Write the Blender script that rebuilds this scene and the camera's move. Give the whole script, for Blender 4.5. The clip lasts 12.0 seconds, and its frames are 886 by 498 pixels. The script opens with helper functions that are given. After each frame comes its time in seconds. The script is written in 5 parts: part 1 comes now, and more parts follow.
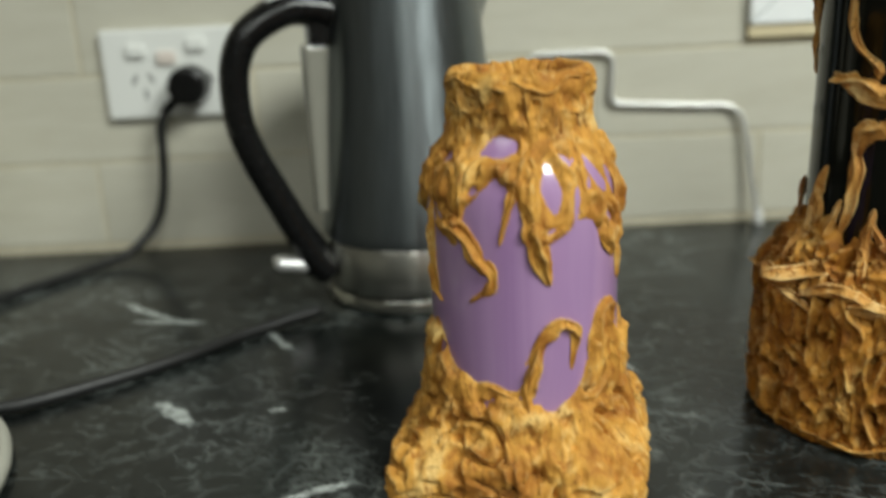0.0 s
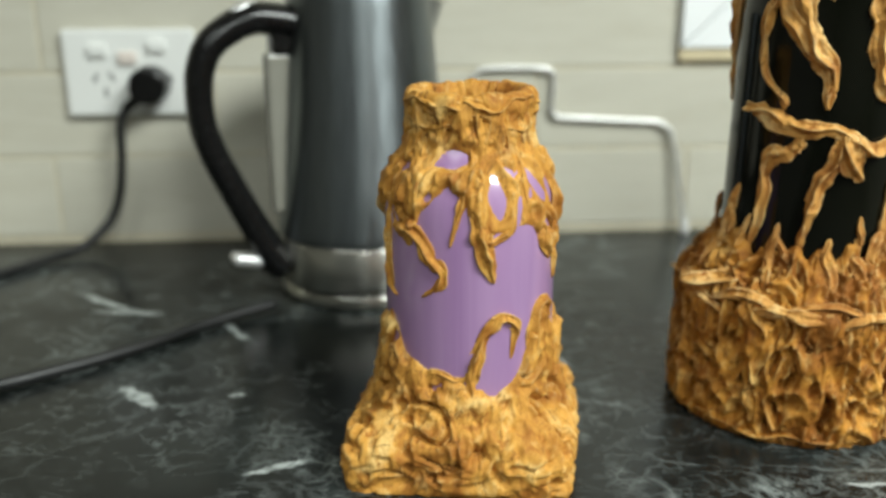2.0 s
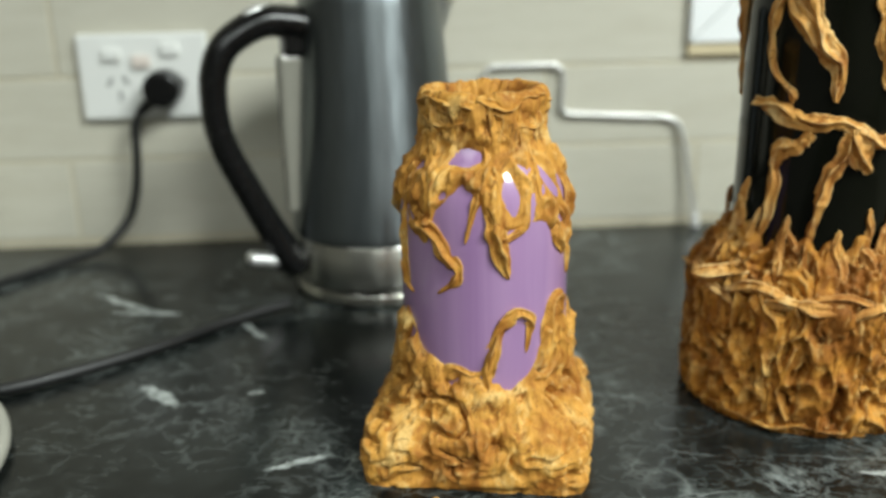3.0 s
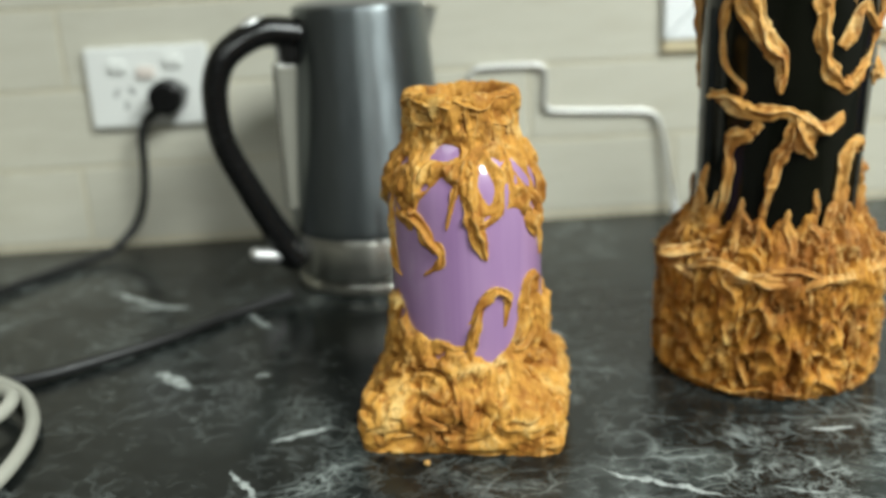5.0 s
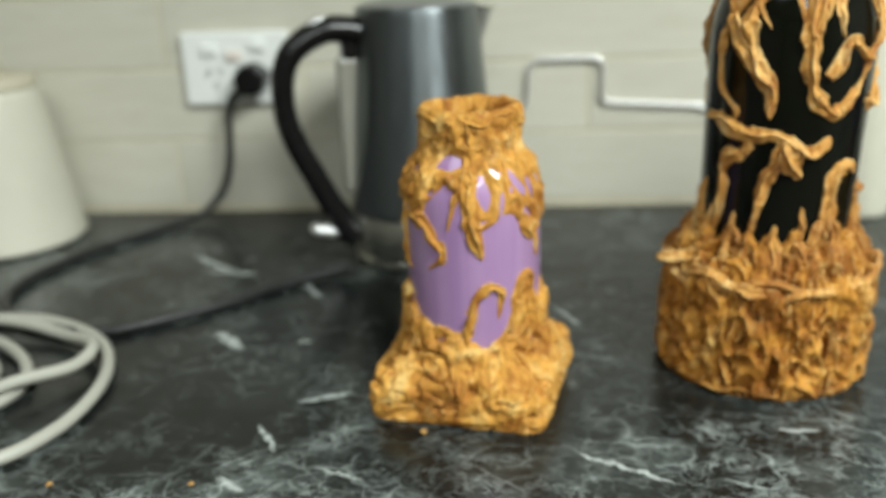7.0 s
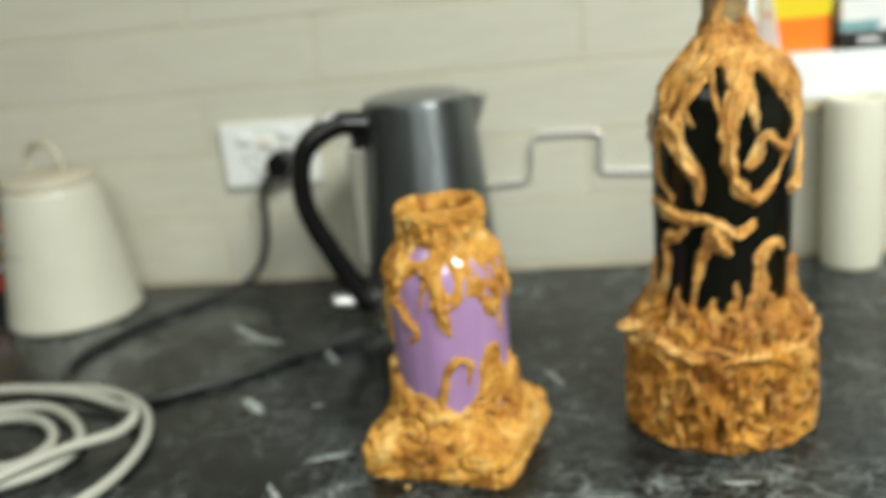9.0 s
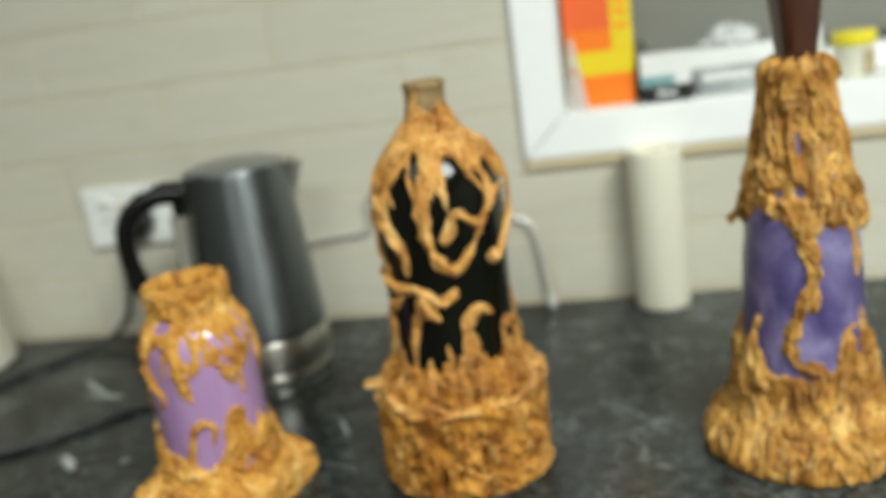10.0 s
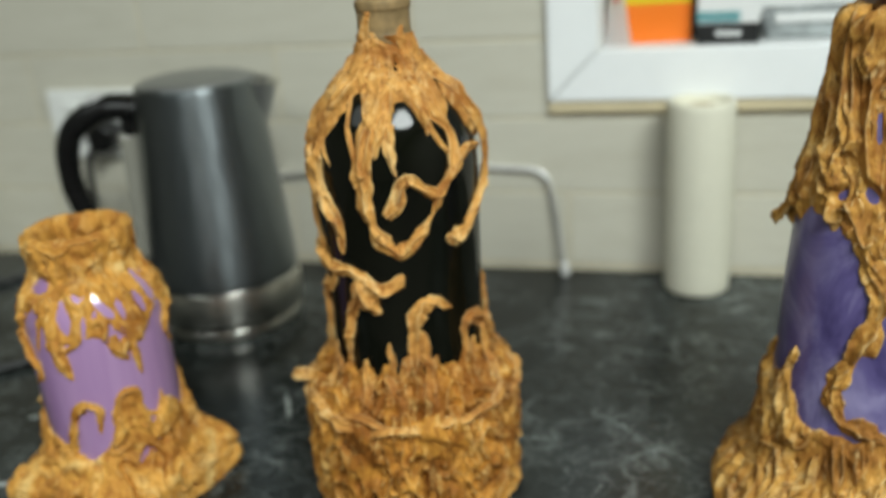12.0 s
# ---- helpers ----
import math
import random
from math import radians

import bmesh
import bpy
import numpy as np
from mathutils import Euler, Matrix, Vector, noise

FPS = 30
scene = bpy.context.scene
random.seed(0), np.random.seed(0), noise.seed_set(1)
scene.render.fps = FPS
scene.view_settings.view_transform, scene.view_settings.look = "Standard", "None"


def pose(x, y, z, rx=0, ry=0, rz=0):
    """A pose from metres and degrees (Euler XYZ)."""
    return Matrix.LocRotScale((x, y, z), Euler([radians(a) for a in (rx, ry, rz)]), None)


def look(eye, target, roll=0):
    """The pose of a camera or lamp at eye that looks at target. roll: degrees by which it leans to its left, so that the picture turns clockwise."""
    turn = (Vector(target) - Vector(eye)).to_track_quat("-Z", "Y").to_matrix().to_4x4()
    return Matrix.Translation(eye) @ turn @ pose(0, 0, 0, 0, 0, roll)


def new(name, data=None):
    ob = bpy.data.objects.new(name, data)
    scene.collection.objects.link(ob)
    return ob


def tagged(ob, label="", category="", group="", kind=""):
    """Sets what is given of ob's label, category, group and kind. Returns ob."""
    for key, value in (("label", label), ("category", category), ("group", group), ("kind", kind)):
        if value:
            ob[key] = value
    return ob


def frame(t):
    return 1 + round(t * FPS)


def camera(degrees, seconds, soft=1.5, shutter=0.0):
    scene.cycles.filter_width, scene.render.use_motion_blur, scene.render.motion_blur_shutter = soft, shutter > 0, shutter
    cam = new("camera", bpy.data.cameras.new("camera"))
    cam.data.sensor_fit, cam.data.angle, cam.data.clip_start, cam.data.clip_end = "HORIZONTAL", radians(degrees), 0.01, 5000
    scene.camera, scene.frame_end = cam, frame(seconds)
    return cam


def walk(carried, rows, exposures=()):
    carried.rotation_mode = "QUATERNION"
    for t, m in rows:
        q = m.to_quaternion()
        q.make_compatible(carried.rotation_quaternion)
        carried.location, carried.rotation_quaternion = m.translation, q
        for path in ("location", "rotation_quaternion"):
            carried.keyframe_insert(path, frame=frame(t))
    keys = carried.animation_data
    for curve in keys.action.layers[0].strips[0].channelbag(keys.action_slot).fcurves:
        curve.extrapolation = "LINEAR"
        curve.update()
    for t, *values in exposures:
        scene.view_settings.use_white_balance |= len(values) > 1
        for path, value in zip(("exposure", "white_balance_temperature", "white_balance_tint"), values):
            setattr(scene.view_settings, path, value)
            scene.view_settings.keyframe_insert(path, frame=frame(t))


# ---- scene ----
cam = camera(52.8, 12.0, soft=3.0, shutter=0.5)
PATH = [
    (0, (-0.016, 0.356, 0.225), (-0.019, 2.269, -0.357), -2.8),
    (0.5, (-0.027, 0.351, 0.209), (0.094, 2.244, -0.423), 0.1),
    (1, (-0.023, 0.325, 0.23), (0.13, 2.236, -0.342), -0.4),
    (1.5, (-0.024, 0.318, 0.229), (0.119, 2.218, -0.38), -0.1),
    (2, (-0.024, 0.315, 0.237), (0.11, 2.224, -0.345), -0.2),
    (2.5, (-0.023, 0.313, 0.237), (0.1, 2.222, -0.349), -0.7),
    (3, (-0.027, 0.308, 0.239), (0.085, 2.216, -0.348), -1.2),
    (3.5, (-0.023, 0.299, 0.241), (0.09, 2.208, -0.344), -1.2),
    (3.7, (-0.021, 0.288, 0.241), (0.091, 2.197, -0.345), -1.1),
    (5.3, (-0.02, 0.26, 0.246), (0.084, 2.169, -0.342), -3.0),
    (5.5, (-0.021, 0.257, 0.243), (0.088, 2.166, -0.346), -2.8),
    (6, (-0.025, 0.236, 0.258), (0.075, 2.149, -0.316), -2.5),
    (6.5, (-0.005, 0.227, 0.26), (0.012, 2.127, -0.365), -3.0),
    (7, (0.045, 0.21, 0.285), (-0.116, 2.087, -0.387), -2.3),
    (7.2, (0.054, 0.199, 0.287), (-0.164, 2.075, -0.37), -2.1),
    (8.8, (0.092, 0.153, 0.318), (-0.22, 2.037, -0.276), -5.5),
    (9, (0.123, 0.15, 0.333), (-0.209, 2.036, -0.245), -5.8),
    (9.2, (0.158, 0.143, 0.348), (-0.205, 2.034, -0.192), -6.3),
    (9.5, (0.236, 0.136, 0.362), (-0.164, 2.029, -0.144), -6.7),
    (9.8, (0.31, 0.131, 0.369), (-0.059, 2.024, -0.16), -6.9),
    (10, (0.336, 0.135, 0.365), (-0.027, 2.027, -0.176), -8.0),
    (10.3, (0.339, 0.167, 0.347), (0.005, 2.044, -0.259), -7.7),
    (10.5, (0.34, 0.195, 0.341), (-0.008, 2.063, -0.284), -7.1),
    (10.8, (0.319, 0.246, 0.346), (-0.078, 2.106, -0.273), -6.2),
    (11, (0.321, 0.276, 0.34), (-0.086, 2.129, -0.294), -4.4),
    (11.2, (0.317, 0.296, 0.335), (-0.076, 2.139, -0.337), -4.2),
    (11.5, (0.331, 0.298, 0.336), (-0.054, 2.129, -0.369), -4.9),
    (12, (0.373, 0.298, 0.352), (-0.131, 2.098, -0.36), -4.2),
]
EXPOSURES = [(0, 0.20, 6580, 10), (0.5, 0.36, 6540, 10), (1.5, 0.52, 6450, 10), (2.5, 0.48, 6370, 10), (6.5, 0.53, 6360, 10), (8.8, 0.54, 6560, 10), (9.5, 0.52, 6700, 10), (10, 0.33, 6580, 10), (10.5, 0.17, 6420, 10), (11, -0.04, 6390, 10), (11.5, 0.13, 6350, 10), (12, 0.11, 6330, 10)]
walk(cam, [(t, look(eye, target, roll)) for t, eye, target, roll in PATH], EXPOSURES)

# lens focus: the camera was left focused close, so things far behind go soft
cam.data.dof.use_dof = True
cam.data.dof.focus_distance = 0.41
cam.data.dof.aperture_fstop = 4.2

# ---------------------------------------------------------------- light
world = bpy.data.worlds.new("world")
scene.world = world
world.use_nodes = True
world.node_tree.nodes["Background"].inputs[0].default_value = (0.9, 0.95, 1.0, 1)
world.node_tree.nodes["Background"].inputs[1].default_value = 0.01
# round panel lights in the ceiling: x, y, watts
LAMPS = ((1.10, -0.40, 62.0), (0.25, -1.45, 28.0), (-0.80, -0.35, 5.0))
for lx, ly, watts in LAMPS:
    lamp_data = bpy.data.lights.new("panel_light_glow", "AREA")
    lamp_data.shape, lamp_data.size, lamp_data.energy = "DISK", 0.95, watts
    lamp_data.color = (0.94, 1.0, 0.945)
    lamp_light = new("panel_light_glow", lamp_data)
    lamp_light.matrix_world = look((lx, ly, 1.485), (lx, ly, 0))

# ---------------------------------------------------------------- materials


def material(name):
    m = bpy.data.materials.new(name)
    m.use_nodes = True
    nt = m.node_tree
    return m, nt, nt.nodes["Principled BSDF"]


def node(nt, kind, **inputs):
    n = nt.nodes.new(kind)
    for key, value in inputs.items():
        n.inputs[key.replace("_", " ")].default_value = value
    return n


def coords(nt, scale=(1, 1, 1), kind="Object"):
    tc = nt.nodes.new("ShaderNodeTexCoord")
    mp = nt.nodes.new("ShaderNodeMapping")
    mp.inputs["Scale"].default_value = scale
    nt.links.new(tc.outputs[kind], mp.inputs["Vector"])
    return mp.outputs["Vector"]


def noise_tex(nt, vec, scale, detail=4.0, rough=0.55, distort=0.0):
    n = node(nt, "ShaderNodeTexNoise", Scale=scale, Detail=detail, Roughness=rough, Distortion=distort)
    nt.links.new(vec, n.inputs["Vector"])
    return n.outputs["Fac"]


def ramp(nt, fac, stops):
    r = nt.nodes.new("ShaderNodeValToRGB")
    e = r.color_ramp.elements
    while len(e) < len(stops):
        e.new(0.5)
    for el, (p, c) in zip(e, stops):
        el.position, el.color = p, (*c, 1)
    nt.links.new(fac, r.inputs["Fac"])
    return r.outputs["Color"]


def grey(nt, fac, stops):
    return ramp(nt, fac, [(p, (v, v, v)) for p, v in stops])


def mix(nt, fac, a, b, blend="MIX"):
    n = nt.nodes.new("ShaderNodeMix")
    n.data_type, n.blend_type = "RGBA", blend
    for sock, v in ((n.inputs[0], fac), (n.inputs[6], a), (n.inputs[7], b)):
        if isinstance(v, (int, float)):
            sock.default_value = v
        elif isinstance(v, tuple):
            sock.default_value = (*v, 1)
        else:
            nt.links.new(v, sock)
    return n.outputs[2]


def math_node(nt, op, a, b=0.0, c=0.0):
    n = nt.nodes.new("ShaderNodeMath")
    n.operation = op
    for sock, v in zip(n.inputs, (a, b, c)):
        if isinstance(v, (int, float)):
            sock.default_value = v
        else:
            nt.links.new(v, sock)
    return n.outputs[0]


def bump(nt, bsdf, height, strength, distance):
    b = node(nt, "ShaderNodeBump", Strength=strength, Distance=distance)
    nt.links.new(height, b.inputs["Height"])
    nt.links.new(b.outputs["Normal"], bsdf.inputs["Normal"])


def plain(name, colour, rough=0.5, metal=0.0, vary=0.06, scale=60.0, bumps=0.15, depth=0.0004, coat=0.0, spec=0.5):
    """A painted, plastic or metal surface with slight variation and fine relief."""
    m, nt, b = material(name)
    v = coords(nt)
    f = noise_tex(nt, v, scale, 5)
    big = noise_tex(nt, v, scale * 0.12, 3)
    lo = tuple(c * (1 - vary * 2) for c in colour)
    hi = tuple(min(1, c * (1 + vary)) for c in colour)
    col = mix(nt, 0.5, ramp(nt, f, [(0.3, lo), (0.7, hi)]), ramp(nt, big, [(0.3, lo), (0.7, hi)]))
    nt.links.new(col, b.inputs["Base Color"])
    rr = grey(nt, f, [(0.25, max(0.02, rough - 0.06)), (0.75, min(1, rough + 0.08))])
    nt.links.new(rr, b.inputs["Roughness"])
    b.inputs["Metallic"].default_value = metal
    b.inputs["Coat Weight"].default_value = coat
    b.inputs["Specular IOR Level"].default_value = spec
    bump(nt, b, f, bumps, depth)
    return m


def clay_material(name, gold, brown, pale, wash=0.0):
    """Crumpled paper clay: a matt ochre wash over brown, its crests pale from dry brushing and painted-in highlights.
    """
    m, nt, b = material(name)
    v = coords(nt, (1, 1, 0.5))
    u = coords(nt)
    blotch = noise_tex(nt, u, 34, 5, 0.62, 0.8)
    mid = noise_tex(nt, v, 120, 5, 0.58, 1.2)
    fibre = noise_tex(nt, coords(nt, (1, 1, 0.28)), 420, 4, 0.6, 0.6)
    fine = noise_tex(nt, u, 900, 4, 0.7)
    deep = tuple(c * 0.42 for c in brown)
    col = ramp(nt, blotch, [(0.30 + wash, deep), (0.41 + wash, brown), (0.51 + wash, tuple(0.6 * x + 0.4 * y for x, y in zip(gold, brown))), (0.60 + wash, gold), (0.76 + wash, pale)])
    col = mix(nt, grey(nt, mid, [(0.36 + wash, 0.95), (0.50 + wash, 0.0)]), col, brown)
    col = mix(nt, grey(nt, mid, [(0.56, 0.0), (0.70, 0.5)]), col, pale)
    col = mix(nt, grey(nt, fibre, [(0.34, 0.35), (0.50, 0.0)]), col, brown)
    seam = math_node(nt, "ABSOLUTE", math_node(nt, "SUBTRACT", noise_tex(nt, v, 70, 3, 0.5, 2.0), 0.46))
    broken = grey(nt, noise_tex(nt, u, 90, 3), [(0.47, 0.0), (0.58, 1.0)])
    col = mix(nt, math_node(nt, "MULTIPLY", grey(nt, seam, [(0.0, 0.85), (0.012, 0.45), (0.03, 0.0)]), broken), col, deep)
    # dry-brushed crests, paled further so the colour holds the highlights on ridges
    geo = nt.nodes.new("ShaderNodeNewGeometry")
    rubbed_lit = math_node(nt, "MULTIPLY", grey(nt, geo.outputs["Pointiness"], [(0.54, 0.0), (0.67, 0.8)]), grey(nt, blotch, [(0.35, 0.45), (0.55, 1.0)]))
    col = mix(nt, rubbed_lit, col, tuple(min(1.0, c * k) for c, k in zip(pale, (1.05, 1.12, 1.3))))
    nt.links.new(col, b.inputs["Base Color"])
    nt.links.new(grey(nt, fine, [(0.3, 0.55), (0.7, 0.8)]), b.inputs["Roughness"])
    b.inputs["Specular IOR Level"].default_value = 0.22
    h = math_node(nt, "ADD", mid, math_node(nt, "ADD", math_node(nt, "MULTIPLY", fibre, 0.5), math_node(nt, "MULTIPLY", fine, 0.25)))
    bump(nt, b, h, 0.55, 0.0020)
    return m


def marble_material():
    """Dark laminate printed like black marble, with white veins and flecks."""
    m, nt, b = material("marble_laminate")
    u = coords(nt)
    rot = nt.nodes.new("ShaderNodeMapping")
    rot.inputs["Rotation"].default_value = (0, 0, 0.5)
    rot.inputs["Scale"].default_value = (1, 1.35, 1)
    nt.links.new(u, rot.inputs["Vector"])
    r = rot.outputs["Vector"]
    cloud = noise_tex(nt, u, 7, 6, 0.6, 0.8)
    base = ramp(nt, cloud, [(0.34, (0.0028, 0.0036, 0.0033)), (0.56, (0.0060, 0.0075, 0.0068)), (0.80, (0.030, 0.037, 0.034))])
    # greyer along the right: the wall's reflection on the top, put into the colour
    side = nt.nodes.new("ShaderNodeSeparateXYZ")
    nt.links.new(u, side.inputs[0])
    wall_sheen = math_node(nt, "ADD", side.outputs[0], math_node(nt, "MULTIPLY", math_node(nt, "SUBTRACT", noise_tex(nt, u, 9, 4), 0.5), 0.45))
    base = mix(nt, grey(nt, wall_sheen, [(0.02, 0.0), (0.24, 0.25)]), base, (0.040, 0.048, 0.045))
    where = grey(nt, noise_tex(nt, u, 6.5, 4, 0.6), [(0.36, 0.0), (0.60, 1.0)])
    # the print is busiest towards the front edge
    sep = nt.nodes.new("ShaderNodeSeparateXYZ")
    nt.links.new(u, sep.inputs[0])
    front = math_node(nt, "ADD", sep.outputs[1], math_node(nt, "MULTIPLY", math_node(nt, "SUBTRACT", noise_tex(nt, u, 4, 3), 0.5), 0.35))
    busy = grey(nt, front, [(0.64, 1.0), (0.71, 0.34), (0.90, 0.34), (1.0, 0.5)])
    where = math_node(nt, "MULTIPLY", where, busy)
    # soft grey drifts round the veins
    drift = grey(nt, noise_tex(nt, r, 16, 7, 0.68, 0.5), [(0.44, 0.0), (0.62, 0.9)])
    col = mix(nt, math_node(nt, "MULTIPLY", drift, math_node(nt, "MULTIPLY", where, where)), base, (0.120, 0.140, 0.132))
    for scale, width, gain, dist in ((9, 0.010, 0.65, 0.5), (22, 0.012, 0.6, 0.4), (60, 0.022, 0.22, 0.3)):
        n = noise_tex(nt, r, scale, 8, 0.66, dist)
        line = math_node(nt, "ABSOLUTE", math_node(nt, "SUBTRACT", n, 0.5))
        vein = grey(nt, line, [(0.0, gain), (width, gain * 0.35), (width * 2.4, 0.0)])
        broken = grey(nt, noise_tex(nt, u, scale * 1.3 + 3, 4), [(0.46, 0.0), (0.60, 1.0)])
        vein = math_node(nt, "MULTIPLY", math_node(nt, "MULTIPLY", vein, broken), where)
        col = mix(nt, vein, col, (0.46, 0.51, 0.49))
    # cracked webs, as in crushed stone
    shift = nt.nodes.new("ShaderNodeTexNoise")
    shift.inputs["Scale"].default_value, shift.inputs["Detail"].default_value = 55, 6
    nt.links.new(u, shift.inputs["Vector"])
    sway = nt.nodes.new("ShaderNodeVectorMath")
    sway.operation = "MULTIPLY_ADD"
    sway.inputs[1].default_value = (0.026, 0.026, 0)
    nt.links.new(shift.outputs["Color"], sway.inputs[0])
    nt.links.new(r, sway.inputs[2])
    for scale, width, gain in ((19, 0.016, 0.80), (36, 0.022, 0.65), (74, 0.05, 0.32)):
        web = nt.nodes.new("ShaderNodeTexVoronoi")
        web.feature = "DISTANCE_TO_EDGE"
        web.inputs["Scale"].default_value = scale
        nt.links.new(sway.outputs[0], web.inputs["Vector"])
        vein = grey(nt, web.outputs["Distance"], [(0.0, gain), (width, gain * 0.4), (width * 3, 0.0)])
        broken = grey(nt, noise_tex(nt, u, scale * 0.9 + 4, 5, 0.65), [(0.47, 0.0), (0.62, 1.0)])
        col = mix(nt, math_node(nt, "MULTIPLY", math_node(nt, "MULTIPLY", vein, broken), where), col, (0.46, 0.51, 0.49))
    # the boldest white strokes of the print: x, y, half length, half width, turn
    warp = noise_tex(nt, u, 55, 4, 0.65)
    warp2 = noise_tex(nt, coords(nt, (1.3, 1.1, 1)), 75, 4, 0.65)
    xyz = nt.nodes.new("ShaderNodeSeparateXYZ")
    nt.links.new(u, xyz.inputs[0])
    x = math_node(nt, "ADD", xyz.outputs[0], math_node(nt, "MULTIPLY", math_node(nt, "SUBTRACT", warp, 0.5), 0.013))
    y = math_node(nt, "ADD", xyz.outputs[1], math_node(nt, "MULTIPLY", math_node(nt, "SUBTRACT", warp2, 0.5), 0.013))
    strokes = ((-0.080, 0.7205, 0.019, 0.0035, 22), (-0.128, 0.905, 0.022, 0.0035, -58), (-0.238, 0.975, 0.040, 0.0035, -38),
               (-0.170, 0.806, 0.022, 0.006, -48), (-0.105, 0.670, 0.019, 0.002, -58), (-0.055, 0.634, 0.018, 0.002, -25),
               (0.211, 0.6825, 0.013, 0.0025, -3), (0.085, 0.848, 0.024, 0.0025, -65), (-0.112, 0.804, 0.005, 0.003, 0),
               (-0.215, 0.950, 0.030, 0.004, -10), (-0.115, 0.622, 0.013, 0.003, -35), (0.105, 0.642, 0.035, 0.0025, -30))
    patchy = grey(nt, noise_tex(nt, u, 140, 4, 0.65), [(0.38, 0.4), (0.54, 1.0)])
    for sx, sy, a, w, turn in strokes:
        c, s = math.cos(radians(turn)), math.sin(radians(turn))
        dx, dy = math_node(nt, "SUBTRACT", x, sx), math_node(nt, "SUBTRACT", y, sy)
        p = math_node(nt, "ADD", math_node(nt, "MULTIPLY", dx, c / a), math_node(nt, "MULTIPLY", dy, s / a))
        q = math_node(nt, "ADD", math_node(nt, "MULTIPLY", dx, -s / w), math_node(nt, "MULTIPLY", dy, c / w))
        d = math_node(nt, "ADD", math_node(nt, "MULTIPLY", p, p), math_node(nt, "MULTIPLY", q, q))
        col = mix(nt, math_node(nt, "MULTIPLY", grey(nt, d, [(0.40, 0.75), (1.0, 0.0)]), patchy), col, (0.50, 0.54, 0.52))
    nt.links.new(col, b.inputs["Base Color"])
    f = noise_tex(nt, u, 900, 3)
    smear = noise_tex(nt, u, 12, 4)
    nt.links.new(grey(nt, smear, [(0.3, 0.18), (0.7, 0.28)]), b.inputs["Roughness"])
    b.inputs["Specular IOR Level"].default_value = 0.26
    bump(nt, b, f, 0.12, 0.0003)
    return m


def tile_material():
    """Glazed beige wall tile with a long faint grain like pale timber."""
    m, nt, b = material("beige_wall_tile")
    info = nt.nodes.new("ShaderNodeObjectInfo")
    off = nt.nodes.new("ShaderNodeVectorMath")
    off.operation = "SCALE"
    off.inputs[0].default_value = (7.0, 3.0, 5.0)
    nt.links.new(info.outputs["Random"], off.inputs["Scale"])
    tc = nt.nodes.new("ShaderNodeTexCoord")
    add = nt.nodes.new("ShaderNodeVectorMath")
    nt.links.new(tc.outputs["Object"], add.inputs[0])
    nt.links.new(off.outputs[0], add.inputs[1])
    mp = nt.nodes.new("ShaderNodeMapping")
    mp.inputs["Scale"].default_value = (1.0, 1.0, 7.0)
    nt.links.new(add.outputs[0], mp.inputs["Vector"])
    grain = noise_tex(nt, mp.outputs[0], 9, 5, 0.6, 1.0)
    fine = noise_tex(nt, mp.outputs[0], 60, 4, 0.6, 0.4)
    col = ramp(nt, grain, [(0.26, (0.535, 0.51, 0.42)), (0.45, (0.57, 0.55, 0.46)), (0.62, (0.59, 0.57, 0.48)), (0.8, (0.555, 0.53, 0.44))])
    col = mix(nt, grey(nt, fine, [(0.35, 0.14), (0.6, 0.0)]), col, (0.45, 0.41, 0.32))
    shade = grey(nt, info.outputs["Random"], [(0.0, 0.96), (1.0, 1.03)])
    col = mix(nt, 1.0, col, shade, "MULTIPLY")
    nt.links.new(col, b.inputs["Base Color"])
    nt.links.new(grey(nt, grain, [(0.3, 0.30), (0.7, 0.42)]), b.inputs["Roughness"])
    bump(nt, b, grain, 0.15, 0.0006)
    return m


def streaked(name, dark, light, rough, metal, scale, stretch, coat=0.0, bumps=0.1, aniso=0.0):
    """A brushed surface: fine streaks along one axis."""
    m, nt, b = material(name)
    v = coords(nt, stretch)
    f = noise_tex(nt, v, scale, 4, 0.6)
    nt.links.new(ramp(nt, f, [(0.3, dark), (0.7, light)]), b.inputs["Base Color"])
    nt.links.new(grey(nt, f, [(0.3, rough * 0.85), (0.7, rough * 1.2)]), b.inputs["Roughness"])
    b.inputs["Metallic"].default_value = metal
    b.inputs["Coat Weight"].default_value = coat
    b.inputs["Coat Roughness"].default_value = 0.05
    if aniso:
        # brushed round the axis, so that lights are drawn out upright
        tangent = nt.nodes.new("ShaderNodeTangent")
        tangent.direction_type, tangent.axis = "RADIAL", "Z"
        nt.links.new(tangent.outputs[0], b.inputs["Tangent"])
        b.inputs["Anisotropic"].default_value = aniso
        b.inputs["Anisotropic Rotation"].default_value = 0.25
    bump(nt, b, f, bumps, 0.0002)
    return m


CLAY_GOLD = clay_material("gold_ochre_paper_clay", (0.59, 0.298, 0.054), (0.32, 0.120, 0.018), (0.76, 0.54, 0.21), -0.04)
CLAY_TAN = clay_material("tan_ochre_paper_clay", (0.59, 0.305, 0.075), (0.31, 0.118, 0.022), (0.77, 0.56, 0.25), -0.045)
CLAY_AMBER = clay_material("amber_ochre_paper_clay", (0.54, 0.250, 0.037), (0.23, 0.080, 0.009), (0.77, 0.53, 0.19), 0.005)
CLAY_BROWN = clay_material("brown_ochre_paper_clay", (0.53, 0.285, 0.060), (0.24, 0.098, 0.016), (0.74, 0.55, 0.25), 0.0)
MARBLE = marble_material()
TILE = tile_material()
